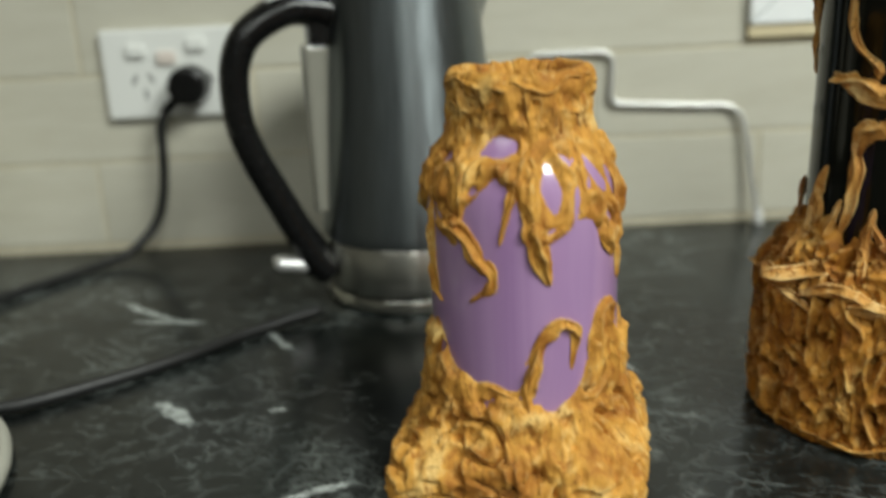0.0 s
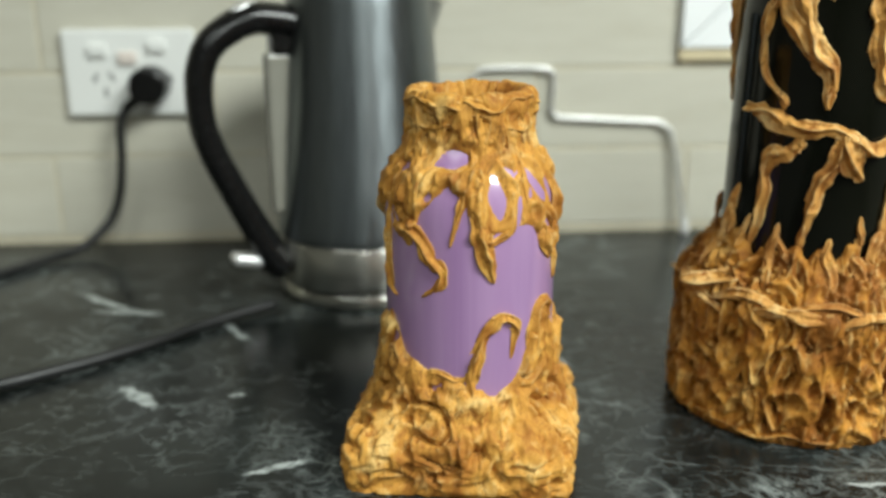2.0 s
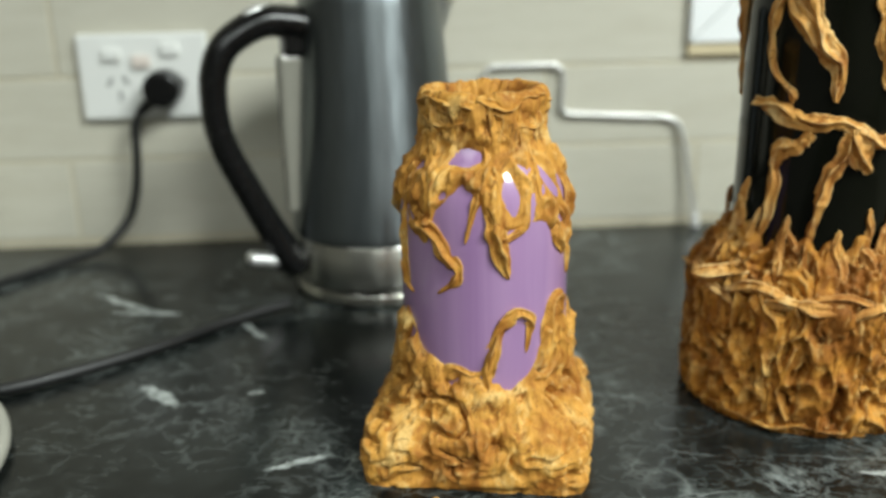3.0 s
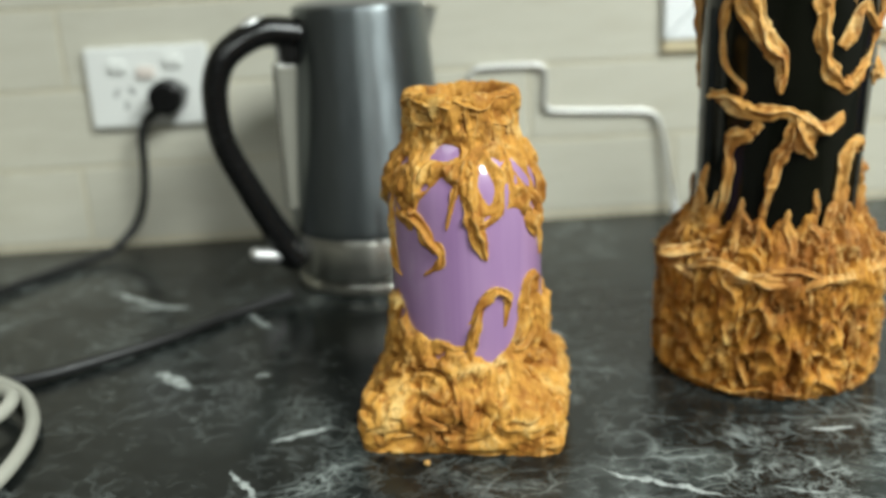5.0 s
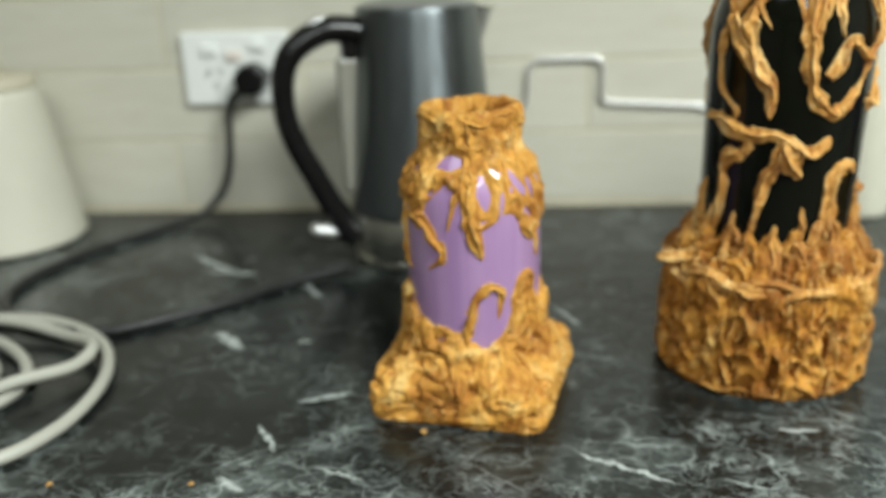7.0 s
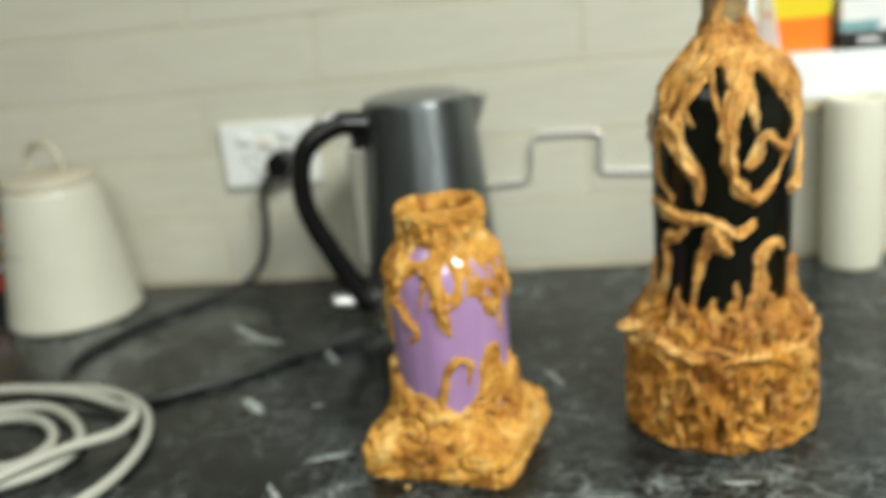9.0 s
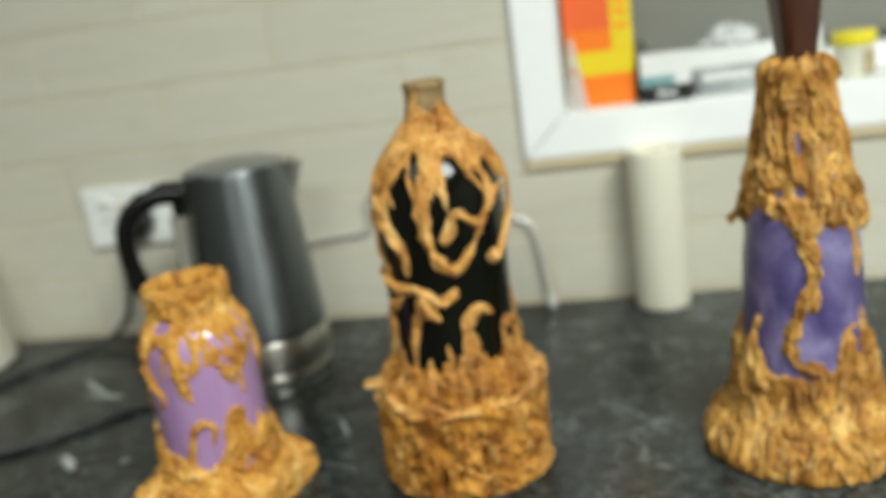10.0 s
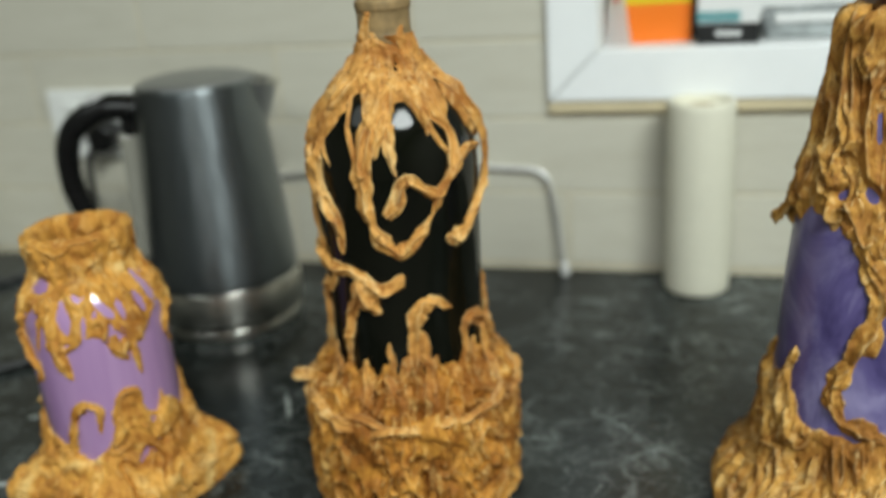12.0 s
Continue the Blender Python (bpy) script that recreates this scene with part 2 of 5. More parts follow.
GROUT = plain("cream_grout", (0.58, 0.53, 0.40), 0.85, vary=0.1, scale=200)
PAINT = plain("beige_wall_paint", (0.29, 0.278, 0.245), 0.7, scale=90)
FLOOR = plain("grey_floor_vinyl", (0.12, 0.11, 0.10), 0.5, scale=30)
WHITE_TRIM = plain("white_gloss_paint", (0.86, 0.88, 0.88), 0.45, vary=0.02, scale=40, bumps=0.2, depth=0.0006)
WHITE_PLASTIC = plain("white_switch_plastic", (0.80, 0.81, 0.78), 0.35, vary=0.01)
PINKISH = plain("aged_switch_plastic", (0.74, 0.66, 0.60), 0.4, vary=0.02)
BLACK_PLASTIC = plain("black_plastic", (0.006, 0.006, 0.006), 0.23, vary=0.1, scale=300, spec=0.35)
CORD = plain("black_cord_rubber", (0.013, 0.0135, 0.0135), 0.45, vary=0.1, scale=200)
CABLE = plain("cream_cable_vinyl", (0.40, 0.395, 0.34), 0.45, vary=0.05, scale=80)
KETTLE_GREY = streaked("grey_metallic_kettle_paint", (0.156, 0.173, 0.179), (0.200, 0.221, 0.229), 0.36, 0.95, 420, (1, 1, 0.02), 0.05, aniso=0.8)
# lid colour raised above the body's to hold the ceiling light on it
KETTLE_LID = plain("satin_grey_kettle_lid", (0.30, 0.31, 0.31), 0.36, 0.8, vary=0.04, scale=120)
STEEL = streaked("brushed_steel", (0.50, 0.49, 0.44), (0.68, 0.67, 0.61), 0.29, 1.0, 160, (0.05, 0.05, 1), aniso=0.7)
CHROME = plain("satin_chrome", (0.80, 0.80, 0.80), 0.45, 0.9, vary=0.02)
GAUGE = plain("clear_gauge_plastic", (0.23, 0.225, 0.19), 0.2, vary=0.05)
ENAMEL = plain("cream_enamel", (0.61, 0.59, 0.49), 0.38, vary=0.04, scale=25, coat=0.15)
LID_CREAM = plain("cream_lid_paint", (0.50, 0.46, 0.35), 0.4, vary=0.05)
PAPER = plain("cream_paper_roll", (0.71, 0.69, 0.56), 0.75, vary=0.03, scale=120, bumps=0.3)
CARD = plain("brown_cardboard", (0.42, 0.34, 0.21), 0.85, vary=0.08)
WIRE = plain("bright_steel_wire", (0.82, 0.82, 0.80), 0.40, 0.8, vary=0.03)
RUBBER = plain("white_rubber_tip", (0.70, 0.70, 0.68), 0.5)
GREY_INK = plain("grey_ink", (0.42, 0.41, 0.36), 0.5)
ORANGE = plain("orange_packet_card", (0.90, 0.20, 0.010), 0.45, vary=0.03)
RED_ORANGE = plain("red_orange_packet_card", (0.80, 0.13, 0.025), 0.45, vary=0.03)
YELLOW = plain("yellow_packet_card", (0.78, 0.60, 0.015), 0.45, vary=0.03)
RED = plain("red_print", (0.62, 0.05, 0.03), 0.45)
WHITE_CARD = plain("white_card", (0.78, 0.79, 0.78), 0.5, vary=0.02)
TEAL = plain("teal_print", (0.16, 0.36, 0.38), 0.45)
BLACK_PRINT = plain("black_print", (0.015, 0.016, 0.016), 0.4)
GREY_PACK = plain("grey_printed_pack", (0.36, 0.39, 0.39), 0.45, 0.0, vary=0.4, scale=70, bumps=0.6, depth=0.003)
FILM = plain("crumpled_clear_film", (0.62, 0.64, 0.64), 0.2, vary=0.2, scale=60, bumps=0.8, depth=0.003)
LID_YELLOW = plain("yellow_plastic_lid", (0.80, 0.68, 0.03), 0.35, vary=0.03)
FROST = plain("frosted_pot_plastic", (0.66, 0.66, 0.54), 0.35, vary=0.06)
BLIND = plain("grey_window_blind", (0.21, 0.21, 0.185), 0.8, vary=0.04, scale=300)
SHADE_PLASTIC = plain("dark_shade_and_plastic", (0.05, 0.05, 0.05), 0.5)
STOPPER = streaked("dark_varnished_wood", (0.028, 0.0075, 0.0035), (0.055, 0.016, 0.007), 0.3, 0.0, 120, (1, 1, 0.1), 0.5)
CORK = plain("tan_cork", (0.27, 0.180, 0.075), 0.7, vary=0.35, scale=160, bumps=0.6)
CAULK = plain("yellowed_timber_strip", (0.62, 0.53, 0.34), 0.7, vary=0.06)
LAMP_SHADE = plain("white_lamp_glass", (0.8, 0.8, 0.78), 0.4)


def glass_paint(name, stops, scale, stretch, rough, coat, sss=0.0, sheen=0.0, ior=1.5):
    m, nt, b = material(name)
    f = noise_tex(nt, coords(nt, stretch), scale, 5, 0.6, 0.5)
    nt.links.new(ramp(nt, f, stops), b.inputs["Base Color"])
    b.inputs["Roughness"].default_value = rough
    b.inputs["Coat Weight"].default_value = coat
    b.inputs["Coat Roughness"].default_value = 0.10
    if sheen:
        bump(nt, b, noise_tex(nt, coords(nt, (1, 1, 0.7)), 130, 3), sheen, 0.002)
    b.inputs["Subsurface Weight"].default_value = sss
    b.inputs["IOR"].default_value = ior
    b.inputs["Subsurface Radius"].default_value = (0.010, 0.006, 0.012)
    b.inputs["Subsurface Scale"].default_value = 1.0
    return m


LILAC = glass_paint("lilac_painted_glass", [(0.3, (0.290, 0.160, 0.332)), (0.7, (0.395, 0.242, 0.422))], 55, (1, 1, 0.05), 0.28, 1.0)
VIOLET = glass_paint("violet_brushed_glass", [(0.36, (0.042, 0.031, 0.110)), (0.5, (0.088, 0.070, 0.190)), (0.68, (0.21, 0.185, 0.33))], 30, (1.0, 1.0, 0.7), 0.38, 0.5, sheen=0.25)
BLACK_GLASS = glass_paint("dark_bottle_glass", [(0.3, (0.0024, 0.0030, 0.0020)), (0.7, (0.0055, 0.0058, 0.0032))], 20, (1, 1, 0.4), 0.09, 0.0, ior=1.33)

# ---------------------------------------------------------------- mesh helpers


def thing(name, x, y, z, label, category, group="", turn=0.0):
    ob = new(name)
    ob.empty_display_size = 0.02
    ob.matrix_world = pose(x, y, z, 0, 0, turn)
    return tagged(ob, label, category, group)


def mesh_part(name, verts, faces, mat, parent=None, label="", smooth=True):
    me = bpy.data.meshes.new(name)
    me.from_pydata([tuple(v) for v in verts], [], [tuple(f) for f in faces])
    me.materials.append(mat)
    if smooth:
        me.polygons.foreach_set("use_smooth", [True] * len(me.polygons))
    me.update()
    ob = new(name, me)
    if parent is not None:
        ob.parent = parent
    if label:
        ob["label"] = label
    return ob


def part(name, bm, mat, parent=None, label="", smooth=False):
    me = bpy.data.meshes.new(name)
    bm.to_mesh(me)
    bm.free()
    me.materials.append(mat)
    if smooth:
        me.polygons.foreach_set("use_smooth", [True] * len(me.polygons))
    ob = new(name, me)
    if parent is not None:
        ob.parent = parent
    if label:
        ob["label"] = label
    return ob


def block(x0, x1, y0, y1, z0, z1, bevel=0.0, segments=2):
    bm = bmesh.new()
    bmesh.ops.create_cube(bm, size=1)
    bmesh.ops.scale(bm, vec=(x1 - x0, y1 - y0, z1 - z0), verts=bm.verts)
    bmesh.ops.translate(bm, vec=((x0 + x1) / 2, (y0 + y1) / 2, (z0 + z1) / 2), verts=bm.verts)
    if bevel:
        bmesh.ops.bevel(bm, geom=bm.edges[:], offset=bevel, segments=segments, affect="EDGES", profile=0.5)
    return bm


def lathe(profile, n=64):
    """Verts and faces of a profile of (radius, height) turned about z; a radius of 0 closes an end."""
    th = np.linspace(0, 2 * np.pi, n, endpoint=False)
    verts, faces = [], []
    for r, z in profile:
        r = max(r, 1e-5)
        verts += [(r * math.cos(a), r * math.sin(a), z) for a in th]
    for i in range(len(profile) - 1):
        for j in range(n):
            k = (j + 1) % n
            faces.append((i * n + j, i * n + k, (i + 1) * n + k, (i + 1) * n + j))
    return verts, faces


def rounded(profile, steps=3):
    """A profile with its corners rounded off by cutting them twice."""
    pts = [np.array(p, float) for p in profile]
    for _ in range(steps):
        out = [pts[0]]
        for a, b in zip(pts, pts[1:]):
            out += [a * 0.8 + b * 0.2, a * 0.2 + b * 0.8]
        pts = out + [pts[-1]]
    return [tuple(p) for p in pts]


def spline(points, n, closed=False):
    """n points along a Catmull-Rom curve through the given ones."""
    p = np.array(points, float)
    if closed:
        p = np.vstack([p[-1], p, p[0], p[1]])
    else:
        p = np.vstack([2 * p[0] - p[1], p, 2 * p[-1] - p[-2]])
    m = len(p) - 3
    u = np.linspace(0, m - 1e-6, n)
    i = u.astype(int)
    f = (u - i)[:, None]
    a, b, c, d = p[i], p[i + 1], p[i + 2], p[i + 3]
    return 0.5 * (2 * b + (c - a) * f + (2 * a - 5 * b + 4 * c - d) * f ** 2 + (3 * b - a - 3 * c + d) * f ** 3)


def tube(points, radius, n=96, sides=12, closed=False, flat=1.0, up=(0, 0, 1)):
    """A round or flattened rod along a smooth curve. radius: a number or one for each step."""
    p = spline(points, n, closed)
    t = np.gradient(p, axis=0)
    t /= np.linalg.norm(t, axis=1)[:, None] + 1e-12
    u = np.array(up, float)
    side = np.cross(t, u)
    bad = np.linalg.norm(side, axis=1) < 1e-3
    side[bad] = np.cross(t[bad], (0.3, 1, 0.2))
    side /= np.linalg.norm(side, axis=1)[:, None]
    top = np.cross(side, t)
    rad = np.broadcast_to(np.asarray(radius, float), (n,))
    a = np.linspace(0, 2 * np.pi, sides, endpoint=False)
    v = p[:, None] + rad[:, None, None] * (np.cos(a)[None, :, None] * side[:, None] + flat * np.sin(a)[None, :, None] * top[:, None])
    verts = v.reshape(-1, 3)
    faces = [(i * sides + j, i * sides + (j + 1) % sides, (i + 1) * sides + (j + 1) % sides, (i + 1) * sides + j) for i in range(n - 1) for j in range(sides)]
    faces.append(tuple(range(sides))[::-1])
    faces.append(tuple(range((n - 1) * sides, n * sides)))
    return verts, faces


# gradient noise for whole arrays of points
_rng = np.random.default_rng(7)
_perm = np.concatenate([_rng.permutation(256)] * 3)
_grad = _rng.normal(size=(256, 3))
_grad /= np.linalg.norm(_grad, axis=1)[:, None]


def perlin(p):
    i = np.floor(p).astype(int)
    f = p - i
    i &= 255
    w = f * f * f * (f * (f * 6 - 15) + 10)
    out = 0.0
    for dx in (0, 1):
        for dy in (0, 1):
            for dz in (0, 1):
                g = _grad[_perm[_perm[_perm[i[..., 0] + dx] + i[..., 1] + dy] + i[..., 2] + dz]]
                dot = (g * (f - (dx, dy, dz))).sum(-1)
                out = out + dot * np.abs(1 - dx - w[..., 0]) * np.abs(1 - dy - w[..., 1]) * np.abs(1 - dz - w[..., 2])
    return out * 1.5


def crumple(p, freq, stretch=0.4, seed=0.0):
    """Relief of crumpled tissue clay, about 0 to 1: soft lumps, a net of ropy ridges and some deep pits, drawn out along z."""
    q = p * np.array([freq, freq, freq * stretch]) + seed
    warp = np.stack([perlin(q * 0.6 + 11.3), perlin(q * 0.6 + 27.1), perlin(q * 0.6 + 41.7)], -1)
    q = q + 1.2 * warp
    lumps = 0.5 + 0.7 * perlin(q * 0.7 + 3.3)
    rope = smooth01(1 - np.abs(perlin(q)) * 3.2)
    thread = smooth01(1 - np.abs(perlin(q * 1.8 + 5.2)) * 3.2)
    crease = np.abs(perlin(q * 3.1 + 29.1)) * 2.0
    pit = smooth01((perlin(q * 1.35 + 17.3) - 0.16) / 0.14) * (1 - 0.6 * rope)
    return np.clip(0.38 * lumps + 0.40 * np.maximum(rope, 0.8 * thread) - 0.22 * crease - 0.75 * pit + 0.12, -0.7, 1.1)


def plates(p, freq, stretch=0.6, seed=0.0):
    """Relief of clay pressed on in flat pieces, about 0 to 1: broad plates with raised lips and narrow open slits."""
    q = p * np.array([freq, freq, freq * stretch]) + seed
    warp = np.stack([perlin(q * 0.7 + 11.3), perlin(q * 0.7 + 27.1), perlin(q * 0.7 + 41.7)], -1)
    q = q + 0.75 * warp
    n = perlin(q)
    slit = smooth01(1 - np.abs(n) * 8.0) * smooth01((perlin(q * 0.8 + 7.7) + 0.12) / 0.25)
    lips = smooth01(1 - np.abs(np.abs(n) - 0.22) * 7)
    ridge = smooth01(1 - np.abs(perlin(q * 1.5 + 31.0)) * 4.5)
    pit = smooth01((perlin(q * 1.7 + 17.3) - 0.34) / 0.10)
    return np.clip(0.42 + 0.34 * perlin(q * 0.6 + 3.1) + 0.16 * lips + 0.20 * ridge + 0.05 * perlin(q * 4.1) - 1.05 * slit - 0.7 * pit, -0.8, 1.1)


def drips(p, freq, stretch=0.35, seed=0.0):
    """Relief of clay run down in ropes, about 0 to 1: an upright net of strands that part and join, with deep holes between them."""
    q = p * np.array([freq, freq, freq * stretch]) + seed
    warp = np.stack([perlin(q * 0.7 + 11.3), perlin(q * 0.7 + 27.1), perlin(q * 0.7 + 41.7)], -1)
    q = q + 0.8 * warp
    rope = np.clip(1 - np.abs(perlin(q)) * 2.4, 0, 1) ** 1.4
    thread = np.clip(1 - np.abs(perlin(q * 1.7 + 5.2)) * 2.6, 0, 1) ** 1.6
    net = np.maximum(rope, 0.8 * thread)
    hole = smooth01((perlin(q * 1.15 + 17.3) - 0.10) / 0.12) * (1 - net)
    return np.clip(0.05 + 0.75 * net + 0.22 * perlin(q * 0.5 + 3.3) + 0.10 * perlin(q * 4.3) - 0.9 * hole, -0.8, 1.1)


def cyclic(theta, keys):
    """A value round the axis from keys of (degrees, value)."""
    k = sorted(keys)
    a = np.array([q[0] for q in k], float)
    v = np.array([q[1] for q in k], float)
    a = np.concatenate([a - 360, a, a + 360])
    v = np.concatenate([v, v, v])
    return np.interp(np.degrees(theta), a, v)


def smooth01(x):
    x = np.clip(x, 0, 1)
    return x * x * (3 - 2 * x)


def clay_shell(name, parent, clay, path, cover, thick, folds, freq, stretch, seed, label, plan=None, turns=400, level=0.0, plate=0.0, pits=0.0, drip=0.0, calm=None, least=None):
    """A skin of crumpled clay round an axis. path: (radius, height) from below up; cover(theta, z, points): metres inside the
    clay's edge; outside it the skin dips under the glass and is left out. theta 0 faces the front (-y), + towards +x."""
    prof = np.array(path, float)
    seg = np.concatenate([[0], np.cumsum(np.linalg.norm(np.diff(prof, axis=0), axis=1))])
    steps = max(8, int(seg[-1] / 0.0011))
    s = np.linspace(0, seg[-1], steps)
    r0 = np.interp(s, seg, prof[:, 0])
    z0 = np.interp(s, seg, prof[:, 1])
    k = np.array([1, 4, 6, 4, 1]) / 16.0
    for _ in range(3):
        r0[2:-2] = np.convolve(r0, k, "valid")
        z0[2:-2] = np.convolve(z0, k, "valid")
    th = np.linspace(-np.pi, np.pi, turns, endpoint=False)
    T, R = np.meshgrid(th, r0)
    Z = np.repeat(z0[:, None], turns, 1)
    if plan is not None:
        R = plan(T, Z, R)
    dr, dz = np.gradient(R, axis=0), np.gradient(Z, axis=0)
    ln = np.hypot(dr, dz) + 1e-9
    nr, nz = dz / ln, -dr / ln
    P = np.stack([R * np.sin(T), -R * np.cos(T), Z], -1)
    edge = cover(T, Z, P)
    fold = crumple(P, freq, stretch, seed)
    if plate:
        fold = fold * (1 - plate) + plate * plates(P, freq * 0.85, stretch, seed + 9.4)
    if drip:
        fold = fold * (1 - drip) + drip * drips(P, freq, stretch, seed + 5.5)
    if calm:
        fold = 0.35 + (fold - 0.35) * np.interp(Z, calm[0], calm[1])
    if level:
        w = smooth01((level - Z) / 0.008)
        fold = fold * (1 - w) + w * (0.12 + 0.9 * plates(P * np.array([0.5, 0.5, 1.0]), freq * 1.2, 1.2, seed + 3))
    h = thick * smooth01(edge / 0.004) + folds * (fold - 0.35) * smooth01(edge / 0.006) * (0.25 + 0.75 * smooth01(Z / 0.007))
    if pits:
        hole = smooth01((perlin(P * np.array([125.0, 125.0, 70.0]) + seed + 2.7) - 0.27) / 0.10)
        h -= pits * hole * smooth01(edge / 0.006) * smooth01((Z - 0.006) / 0.006)
    if least is not None:
        h = np.maximum(h, least * smooth01(edge / 0.004))
    h += 0.0002 * perlin(P * 700 + seed)
    out = edge < 0
    h = np.where(out, -0.004 * smooth01(-edge / 0.003), h)
    R2, Z2 = R + h * nr, np.maximum(Z + h * nz, 0.0002)
    R2 = np.maximum(R2, 0.0005)
    V = np.stack([R2 * np.sin(T), -R2 * np.cos(T), Z2], -1).reshape(-1, 3)
    keep = edge > -0.0022
    i, j = np.meshgrid(np.arange(steps - 1), np.arange(turns), indexing="ij")
    j2 = (j + 1) % turns
    ok = keep[i, j] | keep[i, j2] | keep[i + 1, j] | keep[i + 1, j2]
    F = np.stack([i * turns + j, i * turns + j2, (i + 1) * turns + j2, (i + 1) * turns + j], -1)[ok]
    used = np.unique(F)
    remap = np.zeros(len(V), int)
    remap[used] = np.arange(len(used))
    return mesh_part(name, V[used].tolist(), remap[F].tolist(), clay, parent, label)


def strand(surf, keys, width, seed, lift=0.3, tip=0.25, root=0.9, flat=0.5, m=26):
    """Verts and faces of a strand of clay that runs over a surface: a torn strip, folded lengthwise, with a rib or two along it and one
    edge curled up. keys: (degrees, mm up[, mm out]); width: mm at its broadest; surf(z, theta): the surface's radius."""
    k = [(q[0], q[1], q[2] if len(q) > 2 else 0.0) for q in keys]
    length = sum(math.hypot((a[0] - b[0]) * 0.8, a[1] - b[1]) for a, b in zip(k, k[1:]))
    n = max(14, int(length / 0.7))
    c = spline(k, n)
    u = np.linspace(0, 1, n)
    run = u * length

    def slow(freq, shift):
        return perlin(np.stack([run * freq, u * 0 + seed * 1.7 + shift, u * 0 + 0.5], -1))

    th, z = np.radians(c[:, 0] + 2.0 * slow(0.09, 0.0)), (c[:, 1] + 1.3 * slow(0.09, 7.7)) / 1000
    w = width / 2000 * np.interp(u, [0, 0.25, 0.7, 0.93, 1], [root, 1.0, 0.82, (0.82 + tip) / 2, tip * 0.6])
    w = w * np.clip(1 + 0.55 * slow(0.085, 3.1) + 0.22 * slow(0.25, 9.4), 0.45, 1.6)
    rr = surf(z, th) + w * (lift - 0.3) + c[:, 2] / 1000
    p = np.stack([rr * np.sin(th), -rr * np.cos(th), z], -1)
    t = np.gradient(p, axis=0)
    t /= np.linalg.norm(t, axis=1)[:, None] + 1e-12
    up = np.stack([np.sin(th), -np.cos(th), np.zeros(n)], -1)
    side = np.cross(t, up)
    side /= np.linalg.norm(side, axis=1)[:, None] + 1e-12
    top = np.cross(side, t)
    roll = 0.7 * slow(0.06, 5.9)[:, None]
    side, top = np.cos(roll) * side + np.sin(roll) * top, np.cos(roll) * top - np.sin(roll) * side
    over = m * 2 // 3
    a = np.concatenate([np.linspace(-1, 1, over), np.linspace(1, -1, m - over + 2)[1:-1]])[None]
    c1, c2 = 0.75 * slow(0.07, 2.2)[:, None], 0.75 * slow(0.07, 12.2)[:, None]
    rib = 0.95 * np.exp(-((a - c1) / 0.26) ** 2) + 0.7 * np.exp(-((a - c2) / 0.20) ** 2)
    curl = 0.35 * np.clip(a * np.sign(slow(0.05, 15.0))[:, None], 0, 1) ** 2
    grain = perlin(np.stack([np.broadcast_to(run[:, None] * 0.16, (n, m)), np.broadcast_to(a * 2.6, (n, m)) + seed, np.full((n, m), seed * 0.3)], -1))
    crest = np.sqrt(np.clip(1 - a ** 2, 0, 1)) ** 0.8 * (0.42 + rib + 0.45 * grain) + curl
    above = np.arange(m)[None] < over
    h = np.where(above, crest, -0.30) * flat
    spread = a * (1 + 0.16 * grain)
    v = p[:, None] + w[:, None, None] * (spread[..., None] * side[:, None] + h[..., None] * top[:, None])
    v[..., 2] = np.maximum(v[..., 2], 0.0003)
    faces = [(i * m + j, i * m + (j + 1) % m, (i + 1) * m + (j + 1) % m, (i + 1) * m + j) for i in range(n - 1) for j in range(m)]
    faces += [tuple(range(m))[::-1], tuple(range((n - 1) * m, n * m))]
    return v.reshape(-1, 3), faces


def tendril(parent, clay, surf, keys, width, seed, name="clay_tendril", **shape):
    v, f = strand(surf, keys, width, seed, **shape)
    return mesh_part(name, v.tolist(), f, clay, parent)


def clay_folds(parent, clay, surf, count, low, high, length, width, lean, seed, base=0.0):
    """Many ropy, wandering folds pressed into a skin of clay, as one part."""
    rng = random.Random(seed)
    verts, faces = [], []
    for i in range(count):
        a, z, ln = rng.uniform(-180, 180), rng.uniform(low, high), rng.uniform(0.5, 1.4) * length
        tilt = base + rng.uniform(-lean, lean)
        keys = []
        for s in (-0.5, -0.25, 0.0, 0.25, 0.5):
            keys.append((a + ln * s * math.sin(tilt) * 1.1 + rng.uniform(-4, 4), min(max(z + ln * s * math.cos(tilt) + rng.uniform(-2, 2), 4.0), high + length * 0.4), -1.2 if abs(s) > 0.3 else rng.uniform(-0.6, 0.3)))
        v, f = strand(surf, keys, width * rng.uniform(0.5, 1.4), seed + i * 0.77, lift=-0.10, tip=0.35, root=0.4, flat=0.55, m=15)
        first = len(verts)
        verts += v.tolist()
        faces += [tuple(first + q for q in g) for g in f]
    ob = mesh_part("clay_folds", verts, faces, clay, parent)
    ob["kind"] = "stuff"
    return ob


def ellipse_holes(holes):
    """Metres outside each gap; holes: (degrees, mm up, half width in degrees, half height in mm, slant)."""
    def out(T, Z):
        d = np.full(T.shape, 9.0)
        for a, z, wa, wz, slant in holes:
            dz = (Z * 1000 - z) / wz
            da = (np.degrees(T) - a - slant * dz) / wa
            d = np.minimum(d, (np.hypot(da, dz) - 1) * min(wz, wa * 0.75) / 1000)
        return d
    return out


# ---------------------------------------------------------------- room
WALL_Y = 1.143
X0, X1, Y0, Z0, Z1 = -2.4, 2.6, -4.2, -0.9, 1.5
OPEN = (0.300, 0.96, 0.221, 1.02)      # window opening: x from, x to, sill, head


